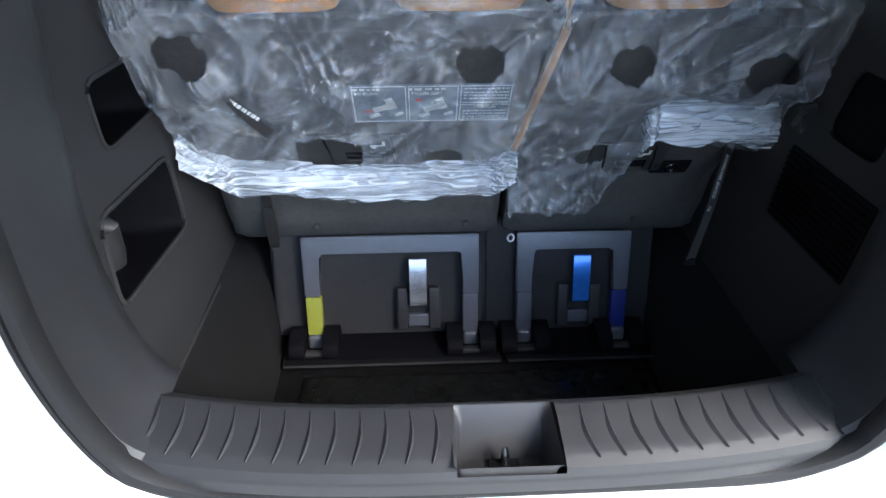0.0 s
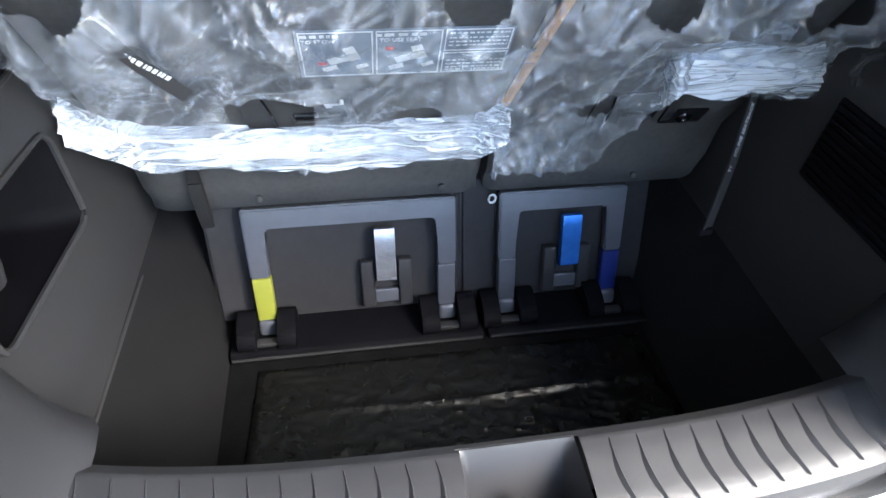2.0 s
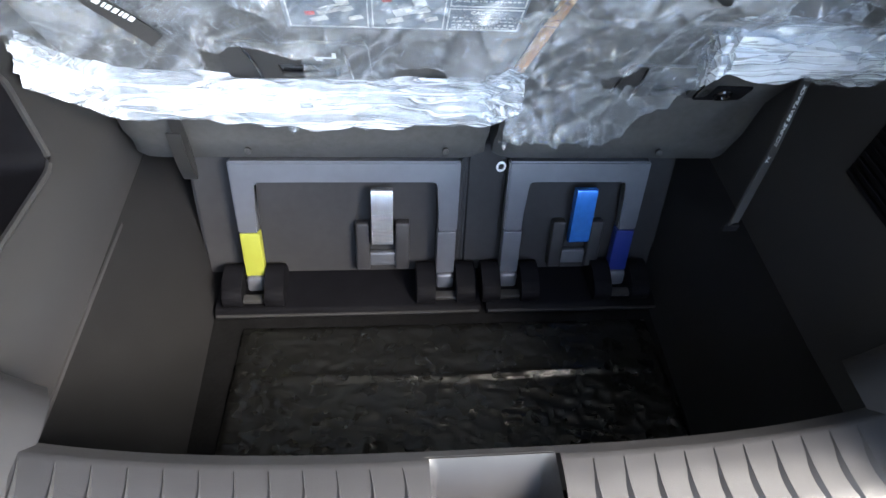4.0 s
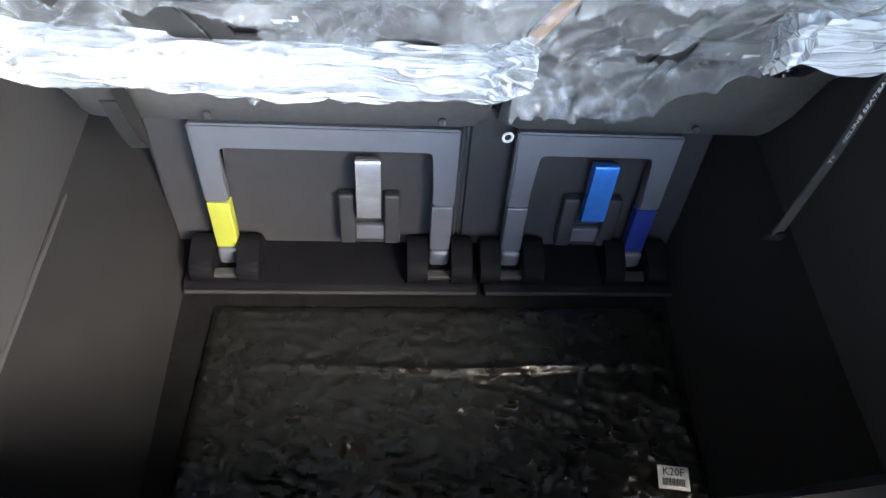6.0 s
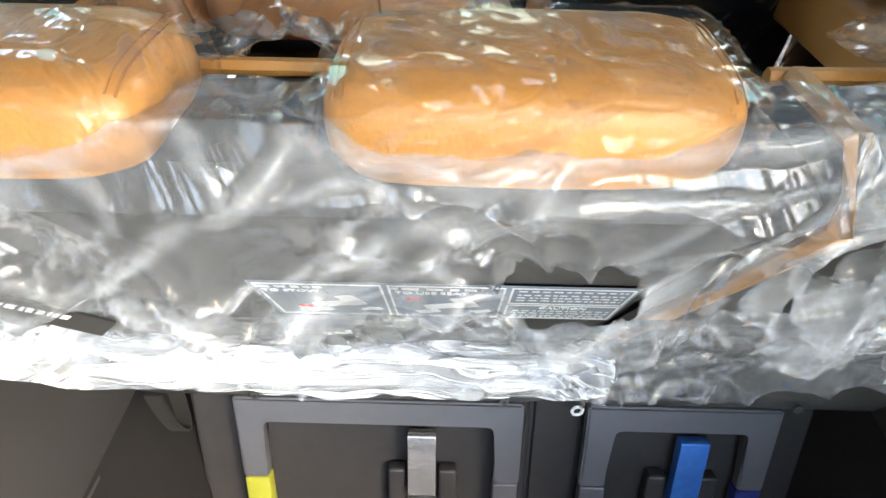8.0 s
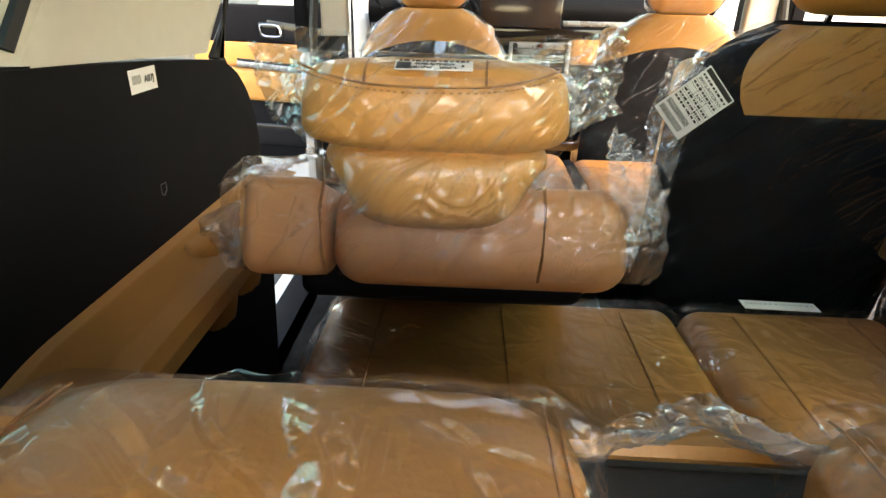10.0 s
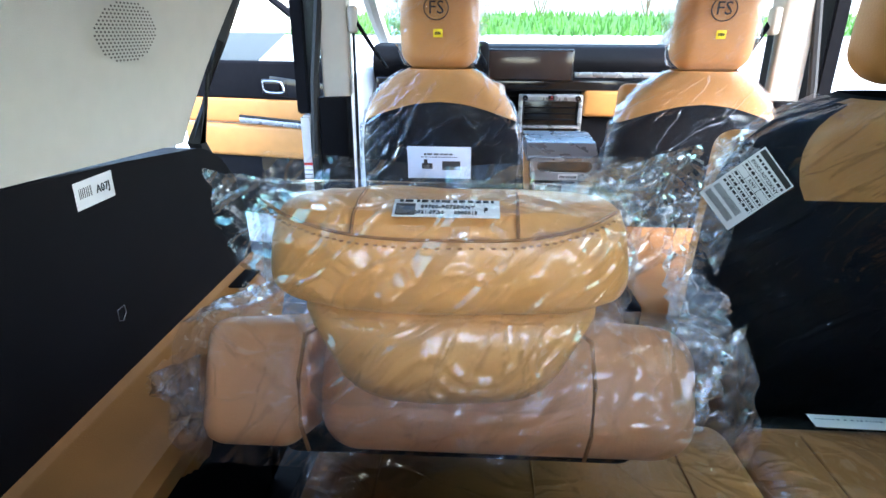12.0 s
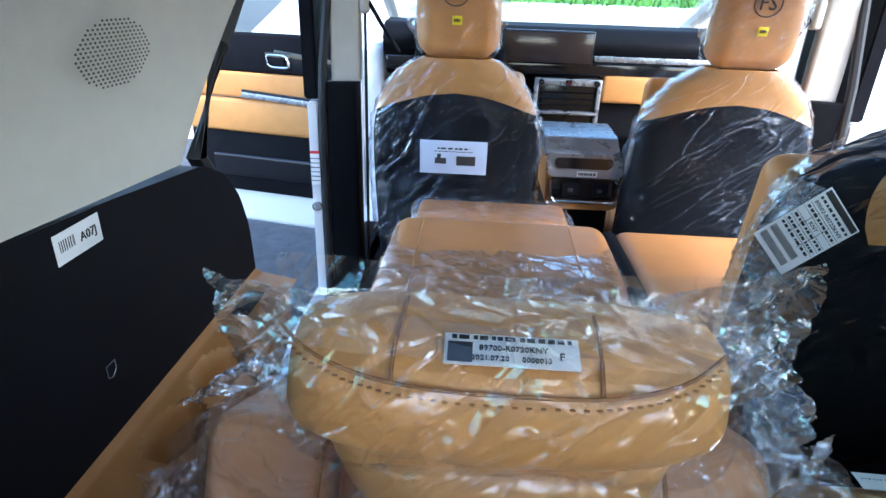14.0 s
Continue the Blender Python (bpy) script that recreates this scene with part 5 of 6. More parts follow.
    tagged(P("grille_hole", bm, INK, label="door speaker perforation"), kind="stuff")


door()

# ---- front row ----
def front_seat(x, yt, mark, card):
    s = thing("front_seat", "front seat with black back and tan leather top under film", "seat", (x, 3.4, 0.66), "front seats")
    tl = pose(0, 0, 0, 9)

    def back(u, v):
        a = u * 2 * math.pi
        z = 0.78 + 0.735 * v
        w = 0.255 + 0.012 * math.sin(v * 3.1)
        if v > 0.62:
            w *= math.sqrt(max(0.0, 1 - ((v - 0.62) / 0.40) ** 2.4)) * 0.98 + 0.02
        dpt = 0.065 + 0.035 * (1 - v)
        cx, cy = math.cos(a), math.sin(a)
        px = w * math.copysign(abs(cx) ** 0.55, cx)
        py = dpt * math.copysign(abs(cy) ** 0.7, cy)
        return Vector((x + px, 3.30 - (z - 0.9) * 0.17 + py, z))

    def sect(lo, hi, grow=0.0):
        def f(u, v):
            p = back(u, lo + (hi - lo) * v)
            c = Vector((x, 3.30 - (p.z - 0.9) * 0.17, p.z))
            return c + (p - c) * (1 + grow)
        return f

    # the boundary between black and tan is an arch
    def seam(u):
        q = back(u, 0.7)
        return 0.86 - 0.09 * ((q.x - x) / 0.26) ** 2

    part("back_shell", sheet(lambda u, v: back(u, seam(u) * v), 48, 24), SHELL, s, "black cloth back shell")
    part("back_top", sheet(lambda u, v: sect(seam(u), 0.995, 0.012)(u, v), 48, 14), TAN, s, "tan leather top of the backrest")
    part("front_leather", RB((x, 3.40, 1.15), (0.44, 0.06, 0.62), 0.03, tl, k=3), TAN, s, "tan leather front of the backrest")
    part("seat_pan", RB((x, 3.62, 0.80), (0.50, 0.50, 0.20), 0.05, k=3), TAN, s, "tan leather front cushion")
    part("seat_base", RB((x, 3.55, 0.68), (0.42, 0.46, 0.10), 0.02), BLACK, s)
    hr = part("headrest", RB((x, 3.165, 1.635), (0.232, 0.115, 0.24), 0.05, pose(0, 0, 0, 6), k=5, mid=3, puff=0.05), TAN, s, "tan leather headrest")
    for dx in (-0.06, 0.06):
        part("headrest_post", tube([(x + dx, 3.19, 1.48), (x + dx, 3.18, 1.54)], 0.007, 8), CHROME, hr)
    m = plane_m((x - 0.002, 3.1005, 1.665), (1, 0, 0), (0, -0.1, 1))
    tagm = m @ Matrix.Translation((0.0, -0.048, 0.001))
    part("yellow_tag", plate(tagm, -0.014, -0.012, 0.014, 0.012, 0.001, 0.004), TAGY, hr, "small yellow tag")
    part("tag_print", bars(tagm, -0.009, 0.009, 0, 3, 0.008, 4, w=0.0058), INK, hr)
    part("mark_letters", words(mark, 0.052, m @ Matrix.Translation((-0.005, 0.022, 0.0052)), 0.001), INK, hr, "hand-marked letters FS")
    bm = tube([(0.036 * math.cos(a) - 0.005, 0.022 + 0.033 * math.sin(a), 0.0055) for a in [k * 2 * math.pi / 28 for k in range(28)]], 0.0018, 5, closed=True)
    bm.transform(m)
    part("mark_ring", bm, INK, hr)
    if card:
        c = thing("info_card", "pale blue printed card on the front seat back", "card", (x, 3.17, 1.15))
        mc = plane_m((x + 0.0, 3.153, 1.213), (1, 0, 0), (0, -0.17, 1))
        part("card_sheet", plate(mc, -0.105, -0.056, 0.105, 0.056), PALEBLUE, c)
        part("heading", bars(mc, -0.05, 0.05, 0.030, 6, 0.006, 1), INK, c)
        part("print_line", bars(mc, -0.06, 0.06, 0.020, 14, 0.003, 2), INK, c)
        bmq = RB((-0.04, -0.012, 0.0012), (0.036, 0.020, 0.0006), 0.0002, k=1)
        rbox(bmq, (-0.045, 0.003, 0.0012), (0.012, 0.018, 0.0006), 0.0002, k=1)
        bmq.transform(mc)
        part("picture", bmq, GREY, c)
        bmq = RB((0.04, -0.010, 0.0012), (0.06, 0.032, 0.0006), 0.0002, k=1)
        bmq.transform(mc)
        part("picture", bmq, TRIMG, c)
    sd_ = 11 if card else 15

    def drawn(u, v):
        k = 0.46 + 0.58 * u
        p = back(k, 0.16 + 0.832 * v)
        c = Vector((x, 3.30 - (p.z - 0.9) * 0.17, p.z))
        o = (p - c).normalized()
        return c + (p - c) * 1.02 + o * (0.004 + 0.012 * max(0, 0.5 - v)), o

    sgn = 1 if card else -1
    bag((x, 3.235, 0.90), None, sd_, "seat_bag", "bluish clear film over a front seat back", FILMB, skins=[skin(drawn, sd_, 0.010, 7, 90, 60)],
        flaps=(([(x + sgn * 0.22, 3.21, 1.40), (x + sgn * 0.275, 3.20, 1.33), (x + sgn * 0.285, 3.22, 1.20), (x + sgn * 0.25, 3.25, 1.12)], 0.010),))
    bag((x, 3.165, 1.645), (0.250, 0.132, 0.27), sd_ + 2, "headrest_bag", "clear film bag over a front headrest", FILMS, pose(0, 0, 0, 6), amp=0.005, freq=8,
        flaps=(([(x - 0.105, 3.15, 1.74), (x - 0.175, 3.16, 1.735), (x - 0.150, 3.17, 1.60), (x - 0.115, 3.17, 1.55)], 0.007),
               ([(x + 0.105, 3.15, 1.74), (x + 0.155, 3.16, 1.73), (x + 0.145, 3.17, 1.62), (x + 0.112, 3.17, 1.56)], 0.007)))


front_seat(-0.40, 3.1, "FS", True)
front_seat(0.43, 3.1, "FS", False)

# centre console
co = thing("centre_console", "tan and silver centre console with a film cover", "console", (0.05, 3.6, 0.66))
part("console_body", prism(rounded([(-0.075, 0.995), (0.185, 0.995), (0.165, 1.20), (-0.085, 1.20)], 0.03), "y", 3.345, 3.62, 0.008, 2), TAN, co, "tan leather console sides")
part("console_foot", RB((0.05, 3.52, 0.83), (0.22, 0.28, 0.36), 0.02), BLACK, co, "black console foot")
part("lid", prism(rounded([(3.335, 1.185), (3.335, 1.205), (3.40, 1.243), (3.60, 1.255), (3.62, 1.19)], 0.012), "x", -0.092, 0.160, 0.012, 3), SATIN, co, "silver console lid")
part("rear_bezel", prism(rounded([(-0.080, 1.118), (0.180, 1.118), (0.168, 1.200), (-0.085, 1.200)], 0.022), "y", 3.322, 3.345, 0.005, 2), SATIN, co, "silver rear bezel")
part("grip_slot", prism(rounded([(-0.055, 1.150), (0.135, 1.150), (0.142, 1.187), (-0.058, 1.187)], 0.016), "y", 3.317, 3.330, 0.003, 2), GLOSSB, co, "dark oval grip opening")
part("rear_panel", prism(rounded([(-0.055, 1.040), (0.165, 1.040), (0.172, 1.115), (-0.065, 1.115)], 0.014), "y", 3.320, 3.345, 0.004, 2), GLOSSB, co, "gloss black socket panel")
for x in (0.005, 0.105):
    k = part("socket", RB((x, 3.319, 1.078), (0.062, 0.008, 0.046), 0.012, k=3), BLACK, co, "recessed socket cover")
    part("socket_mark", RB((x, 3.3145, 1.074), (0.018, 0.002, 0.014), 0.001, k=1), TRIMG, k)
part("panel_rim", tube([(-0.068, 3.320, 1.112), (-0.062, 3.320, 1.045), (-0.045, 3.320, 1.032), (0.155, 3.320, 1.032), (0.170, 3.320, 1.045), (0.176, 3.320, 1.112)], 0.005, 8), CHROME, co, "chrome rim")
m = plane_m((0.055, 3.3205, 1.132), (1, 0, 0), (0, 0, 1))
lb = part("console_label", plate(m, -0.035, -0.010, 0.035, 0.010), PAPER, co)
part("label_print", bars(m, -0.03, 0.03, 0, 8, 0.010, 7), INK, lb)

# dashboard
da = thing("dashboard", "black and tan dashboard with silver strip", "dashboard", (0, 4.4, 0.9))
part("dash_top", prism(rounded([(4.28, 1.43), (4.26, 1.49), (4.33, 1.555), (4.55, 1.565), (4.95, 1.535), (4.95, 1.30), (4.4, 1.30)], 0.03), "x", -0.80, 0.80, 0.01, 2), BLACK, da, "black soft dashboard top")
part("silver_strip", RB((0.49, 4.255, 1.425), (0.58, 0.02, 0.026), 0.006), SATIN, da, "silver trim strip")
part("mid_dash", RB((0.0, 4.33, 1.375), (1.58, 0.12, 0.07), 0.015), GLOSSB, da)
part("tan_fascia", RB((0.51, 4.31, 1.285), (0.50, 0.10, 0.13), 0.02), TAN, da, "tan leather fascia")
part("glovebox", RB((0.51, 4.36, 1.13), (0.52, 0.10, 0.18), 0.02), BLACK, da)
part("lower_dash", RB((-0.45, 4.36, 1.20), (0.55, 0.12, 0.30), 0.03), BLACK, da)
part("firewall", RB((0, 4.85, 1.0), (1.6, 0.1, 0.9), 0.02), BLACK, da)
cs = part("centre_fascia", RB((0.10, 4.34, 1.12), (0.30, 0.14, 0.44), 0.02), GLOSSB, da)
for x in (-0.055, 0.245):
    part("stack_rail", RB((x, 4.255, 1.18), (0.02, 0.03, 0.30), 0.006), SATIN, cs)
part("climate_bar", RB((0.095, 4.245, 1.315), (0.31, 0.03, 0.032), 0.006), SATIN, cs, "silver climate control bar")
hz = part("hazard_button", RB((0.095, 4.229, 1.315), (0.03, 0.006, 0.022), 0.002), BLACK, cs)
part("hazard_sign", tube([(0.086, 4.225, 1.309), (0.104, 4.225, 1.309), (0.095, 4.225, 1.323)], 0.0022, 5, closed=True), REDI, hz)
for x in (-0.035, 0.225):
    part("knob", disc((x, 4.23, 1.315), 0.013, 0.004, (0, -1, 0), 0.02), GLOSSB, cs)
for z in (1.265, 1.235, 1.205):
    part("vent_slat", RB((0.095, 4.262, z), (0.26, 0.02, 0.006), 0.002), BLACK, cs)
part("shelf_lip", RB((0.095, 4.25, 1.17), (0.29, 0.04, 0.014), 0.005), SATIN, cs)
sc = part("touchscreen", RB((-0.02, 4.235, 1.47), (0.425, 0.03, 0.15), 0.01), GLOSSB, da, "dark touchscreen")
part("screen_glass", RB((-0.02, 4.2195, 1.47), (0.405, 0.003, 0.132), 0.001), SCREEN, sc)
part("cluster_hood", RB((-0.42, 4.24, 1.50), (0.40, 0.12, 0.16), 0.03), BLACK, da)
sw = thing("steering_wheel", "black steering wheel behind the front seat", "steering wheel", (-0.42, 4.0, 1.4))
part("wheel_rim", tube([(-0.42 + 0.185 * math.cos(a), 4.02 + 0.07 * math.sin(a), 1.42 + 0.17 * math.sin(a)) for a in [k * 2 * math.pi / 36 for k in range(36)]], 0.015, 8, closed=True), BLACK, sw)
part("wheel_hub", RB((-0.42, 4.05, 1.41), (0.16, 0.06, 0.12), 0.02, pose(0, 0, 0, -20)), BLACK, sw)
for p in ((-0.26, 1.42), (-0.58, 1.42), (-0.42, 1.28)):
    part("spoke", tube([(-0.42, 4.04, 1.41), (p[0], 4.02 + (p[1] - 1.42) * 0.4, p[1])], 0.014, 6, flat=0.5), SATIN, sw)
part("column", tube([(-0.42, 4.06, 1.40), (-0.42, 4.32, 1.30)], 0.035, 10), BLACK, sw)
ws_ = thing("windscreen", "clear windscreen above the dashboard", "windscreen", (0, 5.0, 1.6), kind="structure")
part("pane", prism([(-0.80, 0), (0.80, 0), (0.70, 0.62), (-0.70, 0.62)], "z", 0, 0.005), GLASS, ws_)
ws_.children[0].matrix_basis = Matrix.Identity(4)
for v in ws_.children[0].data.vertices:
    u, w, h = v.co.x, v.co.y + 5.0, v.co.z + 1.6
    v.co = Vector((u, 4.98 - (w - 0.0) * 1.66 - 5.0, 1.545 + w * 0.50 + (h - 0.0) - 1.6))
for sx in (-1, 1):
    solo("a_pillar", tube([(sx * 0.84, 5.0, 1.55), (sx * 0.82, 4.5, 1.71), (sx * 0.78, 3.95, 1.86)], 0.04, 8), CREAM, "cream windscreen pillar trim", "pillar", "structure")
    solo("front_wing", RB((sx * 0.86, 4.75, 0.95), (0.12, 0.85, 1.0), 0.05), WHITE, "white painted front body side", "car body", "structure")
solo("bonnet", RB((0, 5.5, 1.25), (1.7, 1.0, 0.2), 0.09, pose(0, 0, 0, -6), k=3), WHITE, "white painted bonnet", "car body", "structure")

# ---- second row, left relaxing seat ----
rs = thing("reclined_seat", "tan leather relaxing seat reclined far back under film", "seat", (-0.27, 2.4, 0.66))
a0, a1 = Vector((0, 1.745, 1.290)), Vector((0, 2.32, 1.005))
dirv = (a1 - a0).normalized()
ang = math.degrees(math.atan2(dirv.z, dirv.y))
mid = (a0 + a1) / 2
part("backrest", RB((-0.249, mid.y, mid.z), (0.384, (a1 - a0).length, 0.135), 0.042, pose(0, 0, 0, ang), k=4, mid=4, puff=0.02), BROWN, rs, "brown leather backrest")
part("left_bolster", RB((-0.498, mid.y - 0.004, mid.z + 0.006), (0.104, (a1 - a0).length + 0.03, 0.125), 0.024, pose(0, 0, 0, ang), k=4, mid=3), BROWN, rs, "brown leather side bolster")
part("back_cover", RB((-0.30, mid.y + 0.02, mid.z - 0.075), (0.40, (a1 - a0).length - 0.06, 0.06), 0.02, pose(0, 0, 0, ang)), BLACK, rs, "black rear cover")
for x in (-0.437, -0.180):
    part("seam", tube([(x, 1.700, 1.250), (x, 1.684, 1.290), (x, 1.69, 1.337), (x, 1.72, 1.363), (x, 1.80, 1.333)], 0.002, 5), STITCH, rs)
cush = part("cushion_pad", RB((-0.250, 2.62, 1.0), (0.61, 0.72, 0.13), 0.05, pose(0, 0, 0, 4), k=4, mid=4, puff=0.03), TAN2, rs, "tan leather cushion")
for x in (-0.47, -0.06):
    part("seam", tube([(x, 2.31 + 0.1 * i, 1.052 + 0.007 * i) for i in range(7)], 0.002, 5), STITCH, cush)
part("legrest", RB((-0.27, 3.095, 1.035), (0.47, 0.17, 0.07), 0.03, k=4, mid=2), TAN2, rs, "tan leather leg rest")
part("seat_base", RB((-0.27, 2.5, 0.80), (0.46, 0.62, 0.30), 0.03), BLACK, rs)
for x in (-0.45, -0.09):
    part("floor_rail", RB((x, 2.5, 0.66), (0.05, 0.9, 0.03), 0.006), STEEL, rs)
# winged headrest in two rolls
hr = thing("winged_headrest", "large tan leather headrest with a folded lower roll", "headrest", (-0.306, 1.70, 1.33))


def roll_f(xc, yc, zc, hw, hy, hz, cx, taper):
    def f(u, v):
        a = u * 2 * math.pi
        b = (v - 0.5) * math.pi
        s = math.copysign(abs(math.sin(b)) ** 0.55, math.sin(b))
        c = abs(math.cos(b)) ** 0.55
        zz = math.copysign(abs(math.sin(a)) ** 0.75, math.sin(a))
        yy = math.copysign(abs(math.cos(a)) ** 0.75, math.cos(a))
        w = hw * (1 + taper * zz)
        x = xc + w * s
        return Vector((x, yc + hy * yy * c - cx * s * s, zc + hz * zz * (0.35 + 0.65 * c) + 0.0022 * fuzz((x, yy, zz), 20)))
    return f


def pad(name, f, mt, parent, label=""):
    bm = sheet(f, 44, 40)
    bmesh.ops.remove_doubles(bm, verts=bm.verts, dist=0.0004)
    return part(name, bm, mt, parent, label)


# both rolls use the lightened tan, with the extra light in its colour
up = pad("upper_roll", roll_f(-0.307, 1.694, 1.458, 0.140, 0.053, 0.046, -0.010, -0.03), TANLIT, hr, "tan leather upper roll")
lo = pad("lower_roll", roll_f(-0.306, 1.706, 1.371, 0.107, 0.050, 0.051, -0.010, 0.17), TANLIT, hr, "tan leather lower roll")


seamline = [(-0.446, 1.680, 1.499), (-0.425, 1.660, 1.495), (-0.400, 1.650, 1.490), (-0.373, 1.6455, 1.486), (-0.34, 1.6435, 1.484), (-0.30, 1.643, 1.484), (-0.26, 1.6435, 1.485), (-0.232, 1.647, 1.488), (-0.205, 1.656, 1.493), (-0.182, 1.674, 1.499)]
part("arc_seam", tube(smooth_path(seamline, 3), 0.0013, 5), STITCH, up)
for i in range(46):
    t = i / 46 * (len(seamline) - 1)
    k = int(t)
    p = Vector(seamline[k]).lerp(Vector(seamline[min(k + 1, len(seamline) - 1)]), t - k) + Vector((0, -0.0035, -0.005))
    part("stitch", RB(p, (0.0032, 0.0014, 0.0014), 0.0005, k=1), STITCH, up)
for x in (-0.374, -0.256):
    part("cross_seam", tube([(x, 1.6455, 1.486), (x, 1.658, 1.497), (x + 0.001, 1.68, 1.503), (x + 0.002, 1.715, 1.503)], 0.0014, 5), STITCH, up)
hl = thing("headrest_label", "white paper label with part number on the headrest", "label", (-0.311, 1.68, 1.495))
m = plane_m((-0.307, 1.660, 1.4985), (1, 0, 0.0), (0.0, 0.95, 0.30))
m = m @ Matrix.Translation((0, 0, 0.0036))
part("paper", plate(m, -0.038, -0.0105, 0.038, 0.0115), PAPER, hl)
part("letters", words("89700-R0720KNY", 0.0052, m @ Matrix.Translation((0.001, 0.0015, 0.001))), INK, hl)
part("letters", words("2021.07.20", 0.0048, m @ Matrix.Translation((-0.012, -0.0055, 0.001))), INK, hl)
part("letters", words("0000013", 0.0048, m @ Matrix.Translation((0.014, -0.0055, 0.001))), INK, hl)
part("letters", words("F", 0.007, m @ Matrix.Translation((0.028, -0.002, 0.001))), INK, hl)
part("print_line", bars(m, -0.034, 0.034, 0.0085, 12, 0.003, 8), INK, hl)
part("print_block", plate(m, -0.036, -0.009, -0.022, 0.005, 0.0005, 0.0008), TRIMG, hl)


def drape(u, v):
    """Film over the two rolls, its hem standing up behind."""
    s_ = 2 * u - 1
    if v < 0.70:
        z = 1.318 + 0.178 * v / 0.70
        yu = 1.694 - 0.053 * math.sqrt(max(0.0, 1 - ((z - 1.456) / 0.047) ** 4)) if abs(z - 1.456) < 0.047 else 1.70
        yl = 1.706 - 0.050 * math.sqrt(max(0.0, 1 - ((z - 1.370) / 0.054) ** 4)) if abs(z - 1.370) < 0.054 else 1.70
        y = min(yu, yl)
        o = Vector((0, -1, 0))
    elif v < 0.90:
        k = (v - 0.70) / 0.20
        z, y, o = 1.499 + 0.008 * k, 1.648 + 0.066 * k, Vector((0, -0.2, 1))
    else:
        k = (v - 0.90) / 0.10
        z, y, o = 1.507 + 0.020 * k * (0.6 + 0.6 * abs(s_)), 1.714 + 0.006 * k, Vector((0, -1, 0.2))
    hw = 0.118 + 0.024 * min(1, max(0, (z - 1.38) / 0.05))
    x = -0.307 + (hw + 0.006) * s_
    e = math.sqrt(max(0.0, 1 - abs(s_) ** 7))
    return Vector((x, 1.71 + (y - 1.71) * e, z)), o


bag((-0.308, 1.714, 1.425), None, 31, "headrest_bag", "large clear film bag loosely over the winged headrest", FILMR, skins=[skin(drape, 31, 0.0045, 7, 90, 80)],
    flaps=(([(-0.415, 1.700, 1.508), (-0.508, 1.712, 1.516), (-0.492, 1.715, 1.432), (-0.440, 1.700, 1.415)], 0.005),
           ([(-0.225, 1.712, 1.510), (-0.110, 1.722, 1.540), (-0.108, 1.722, 1.452), (-0.175, 1.700, 1.420)], 0.006)))
bag((-0.300, 1.93, 1.205), (0.520, 0.60, 0.150), 37, "backrest_bag", "clear film bag over the reclined backrest", FILMR, pose(0, 0, 0, ang), amp=0.006, freq=9,
    flaps=(([(-0.545, 1.735, 1.330), (-0.612, 1.745, 1.295), (-0.575, 1.735, 1.238), (-0.545, 1.715, 1.245)], 0.010),
           ([(-0.555, 1.79, 1.345), (-0.600, 1.80, 1.320), (-0.545, 1.88, 1.345), (-0.450, 1.87, 1.360)], 0.012),
           ([(-0.095, 1.77, 1.345), (-0.075, 1.86, 1.415), (-0.015, 1.81, 1.360), (-0.060, 1.76, 1.300)], 0.014),
           ([(-0.070, 1.75, 1.320), (-0.005, 1.80, 1.345), (-0.030, 1.78, 1.285), (-0.065, 1.74, 1.240)], 0.012)))
bag((-0.250, 2.63, 1.0), (0.63, 0.75, 0.15), 41, "cushion_bag", "clear film over the reclined seat cushion", FILMB, amp=0.008, freq=6)
bag((-0.27, 3.095, 1.035), (0.49, 0.19, 0.09), 43, "legrest_bag", "clear film over the leg rest", FILMS, amp=0.010, freq=14)

# ---- second row, right seat ----
r2 = thing("second_row_seat", "upright second row seat with black back and tan shoulder", "seat", (0.42, 2.5, 0.66))


def rback(u, v):
    a = u * 2 * math.pi
    z = 0.80 + 0.73 * v
    w = 0.285
    if v > 0.72:
        w *= math.sqrt(max(0.0, 1 - ((v - 0.72) / 0.30) ** 2.2)) * 0.97 + 0.03
    cx, cy = math.cos(a), math.sin(a)
    return Vector((0.425 + w * math.copysign(abs(cx) ** 0.5, cx), 2.34 - (z - 0.9) * 0.14 + 0.075 * math.copysign(abs(cy) ** 0.6, cy), z))


part("back_shell", sheet(rback, 48, 34), SHELL, r2, "black back shell")
part("front_leather", RB((0.425, 2.43, 1.12), (0.50, 0.10, 0.66), 0.04, pose(0, 0, 0, 8), k=3), TAN, r2, "tan leather front of the backrest")


def shoulder(u, v):
    p = rback(0.53 + 0.44 * u, 0.0)
    lo_ = 0.985 - 0.21 * min(1, max(0, (p.x - 0.16) / 0.09))
    q = rback(0.53 + 0.44 * u, lo_ + (0.995 - lo_) * v)
    c = Vector((0.425, 2.34 - (q.z - 0.9) * 0.14, q.z))
    return c + (q - c) * 1.015


part("back_top", sheet(shoulder, 30, 12), TAN, r2, "tan leather shoulder of the backrest")
part("cushion_pad", RB((0.36, 2.72, 0.99), (0.56, 0.60, 0.14), 0.05, k=4, mid=3), TAN2, r2, "tan leather cushion")
part("cushion_side", RB((0.075, 2.72, 0.98), (0.05, 0.58, 0.15), 0.024, k=3), BLACK, r2)
part("seat_base", RB((0.40, 2.6, 0.78), (0.46, 0.6, 0.26), 0.03), BLACK, r2)
part("headrest", RB((0.47, 2.29, 1.645), (0.27, 0.12, 0.20), 0.05, pose(0, 0, 0, 6), k=5, mid=3, puff=0.04), TAN, r2, "tan leather headrest")
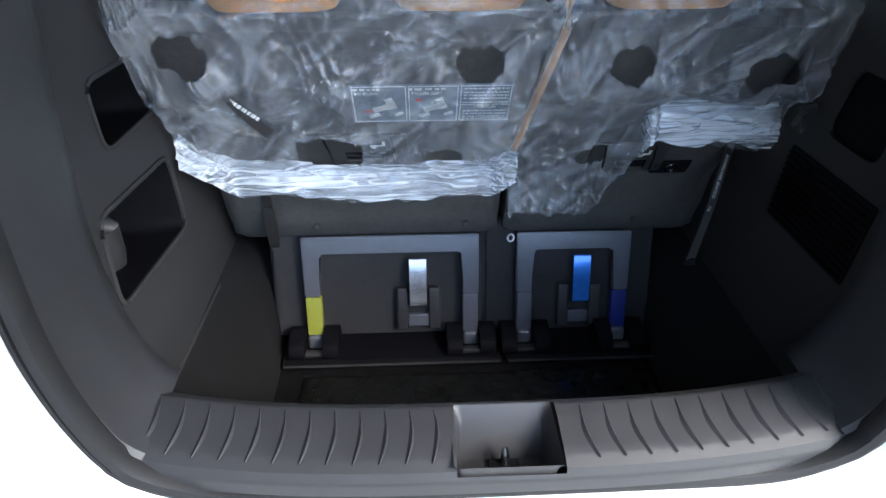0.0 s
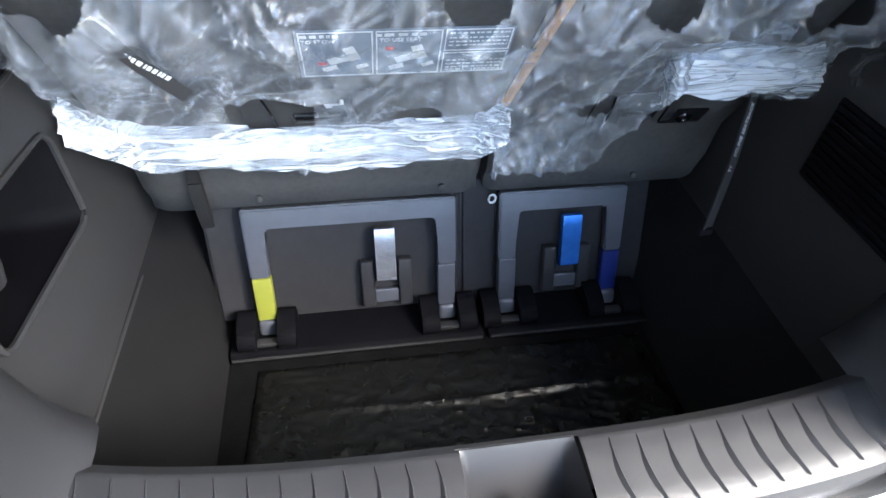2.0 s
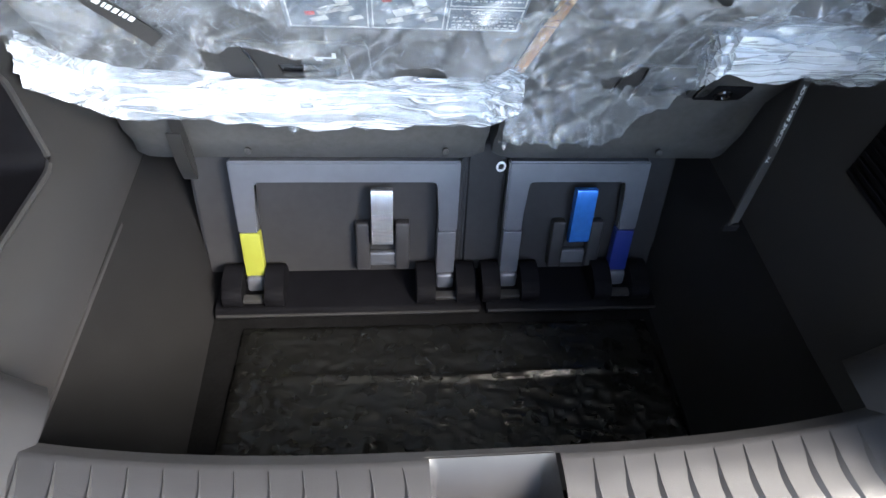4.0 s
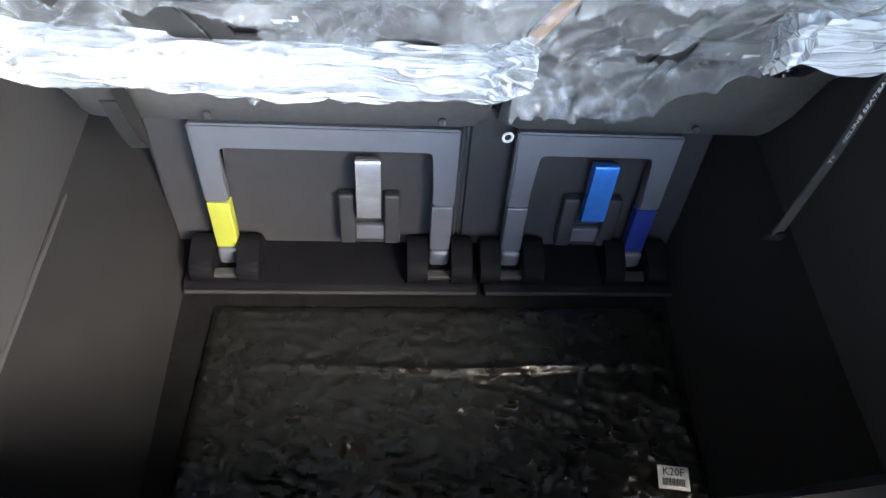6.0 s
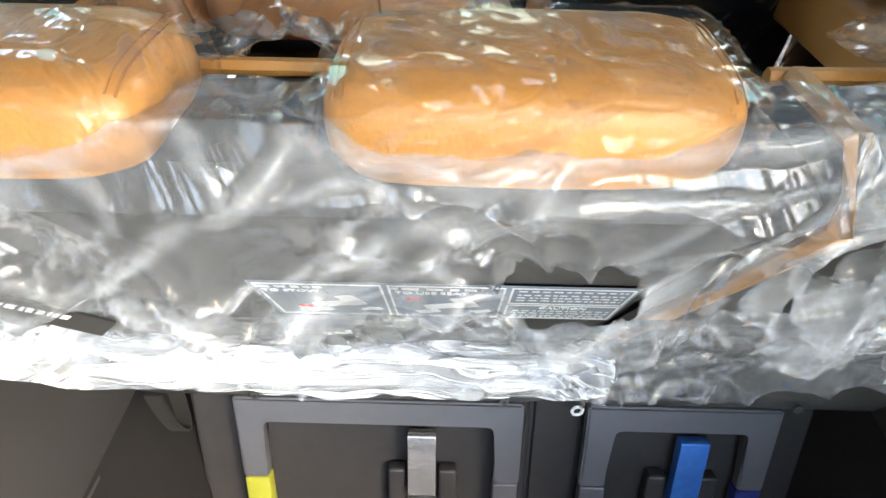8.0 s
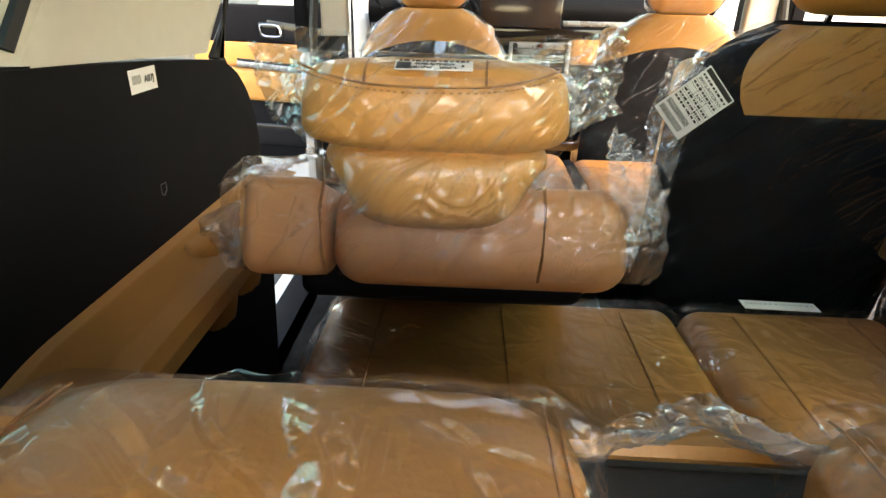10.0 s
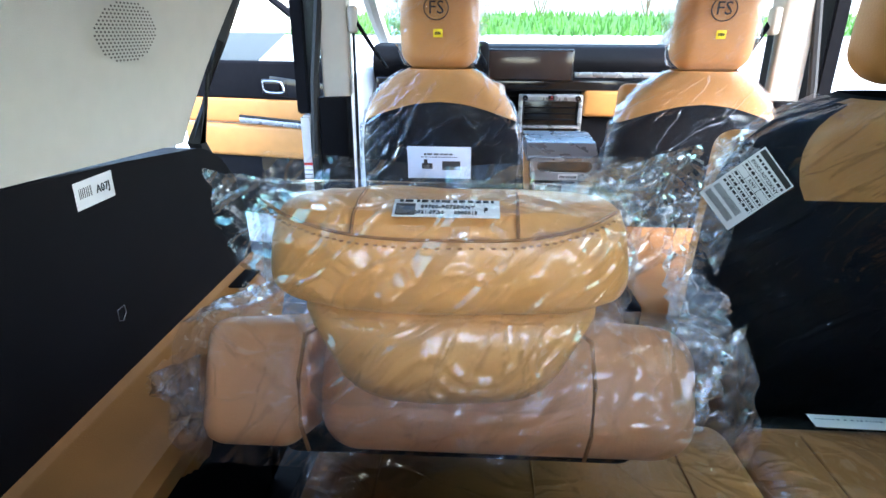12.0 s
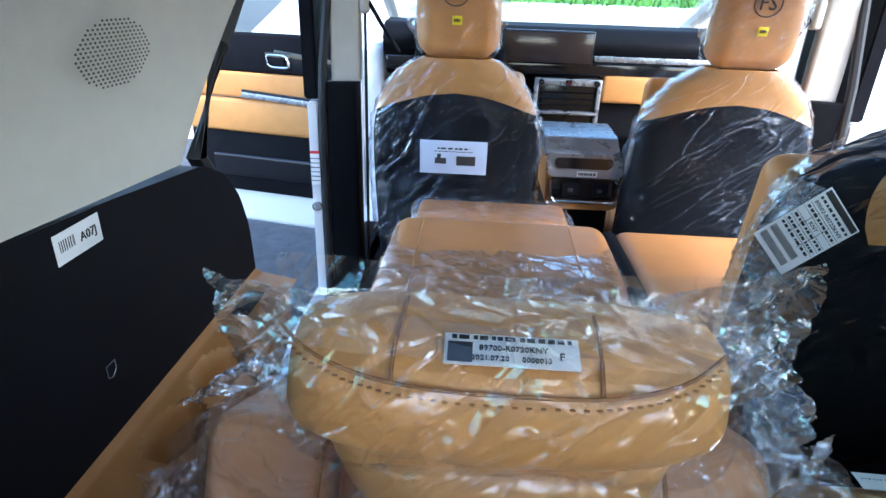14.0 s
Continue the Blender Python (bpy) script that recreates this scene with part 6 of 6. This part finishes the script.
for dx in (-0.06, 0.06):
    part("headrest_post", tube([(0.47 + dx, 2.30, 1.46), (0.47 + dx, 2.29, 1.57)], 0.007, 8), CHROME, r2)


def drawn2(u, v):
    p = rback(0.45 + 0.60 * u, 0.05 + 0.945 * v)
    c = Vector((0.425, 2.34 - (p.z - 0.9) * 0.14, p.z))
    o = (p - c).normalized()
    return c + (p - c) * 1.03 + o * 0.006, o


bag((0.43, 2.315, 0.86), None, 51, "seat_bag", "bluish clear film over the upright second row seat", FILMB, skins=[skin(drawn2, 51, 0.012, 6, 90, 70)],
    flaps=(([(0.170, 2.20, 1.45), (0.100, 2.205, 1.465), (0.072, 2.21, 1.335), (0.145, 2.22, 1.22)], 0.008),))
pl = thing("packing_label", "large white packing label taped to the film", "label", (0.13, 2.18, 1.36))
c1, c2, c3, c4 = Vector((0.086, 2.187, 1.368)), Vector((0.156, 2.187, 1.460)), Vector((0.212, 2.180, 1.395)), Vector((0.146, 2.180, 1.300))
m = plane_m((c1 + c2 + c3 + c4) / 4 + Vector((0, 0, 0.008)), c3 - c2, c2 - c1) @ Matrix.Diagonal((0.90, 0.74, 1, 1))
part("paper", plate(m, -0.045, -0.082, 0.045, 0.075), PAPER, pl)
part("letters", words("89002-R0722KNY", 0.0105, m @ Matrix.Translation((0.0, 0.040, 0.001))), INK, pl)
part("letters", words("KNY", 0.010, m @ Matrix.Translation((-0.002, 0.012, 0.001))), INK, pl)
part("print_block", plate(m, -0.042, 0.060, 0.042, 0.072, 0.0005, 0.0008), INK, pl)
for i, v in enumerate((0.052, 0.026, 0.0, -0.014, -0.026)):
    part("print_line", bars(m, -0.040, 0.040, v, 9, 0.005, i + 60), INK, pl)
for v in (0.032, 0.019, 0.005, -0.007, -0.020):
    part("rule", plate(m, -0.042, v, 0.042, v + 0.0008, 0.0004, 0.0008), INK, pl)
for u in (-0.018, 0.014):
    part("rule", plate(m, u, -0.032, u + 0.0008, 0.032, 0.0004, 0.0008), INK, pl)
part("bar_code", bars(m, -0.040, 0.030, -0.045, 40, 0.014, 77, gap=0.5), INK, pl)
part("bar_code", bars(m, -0.040, 0.030, -0.066, 40, 0.014, 78, gap=0.5), INK, pl)
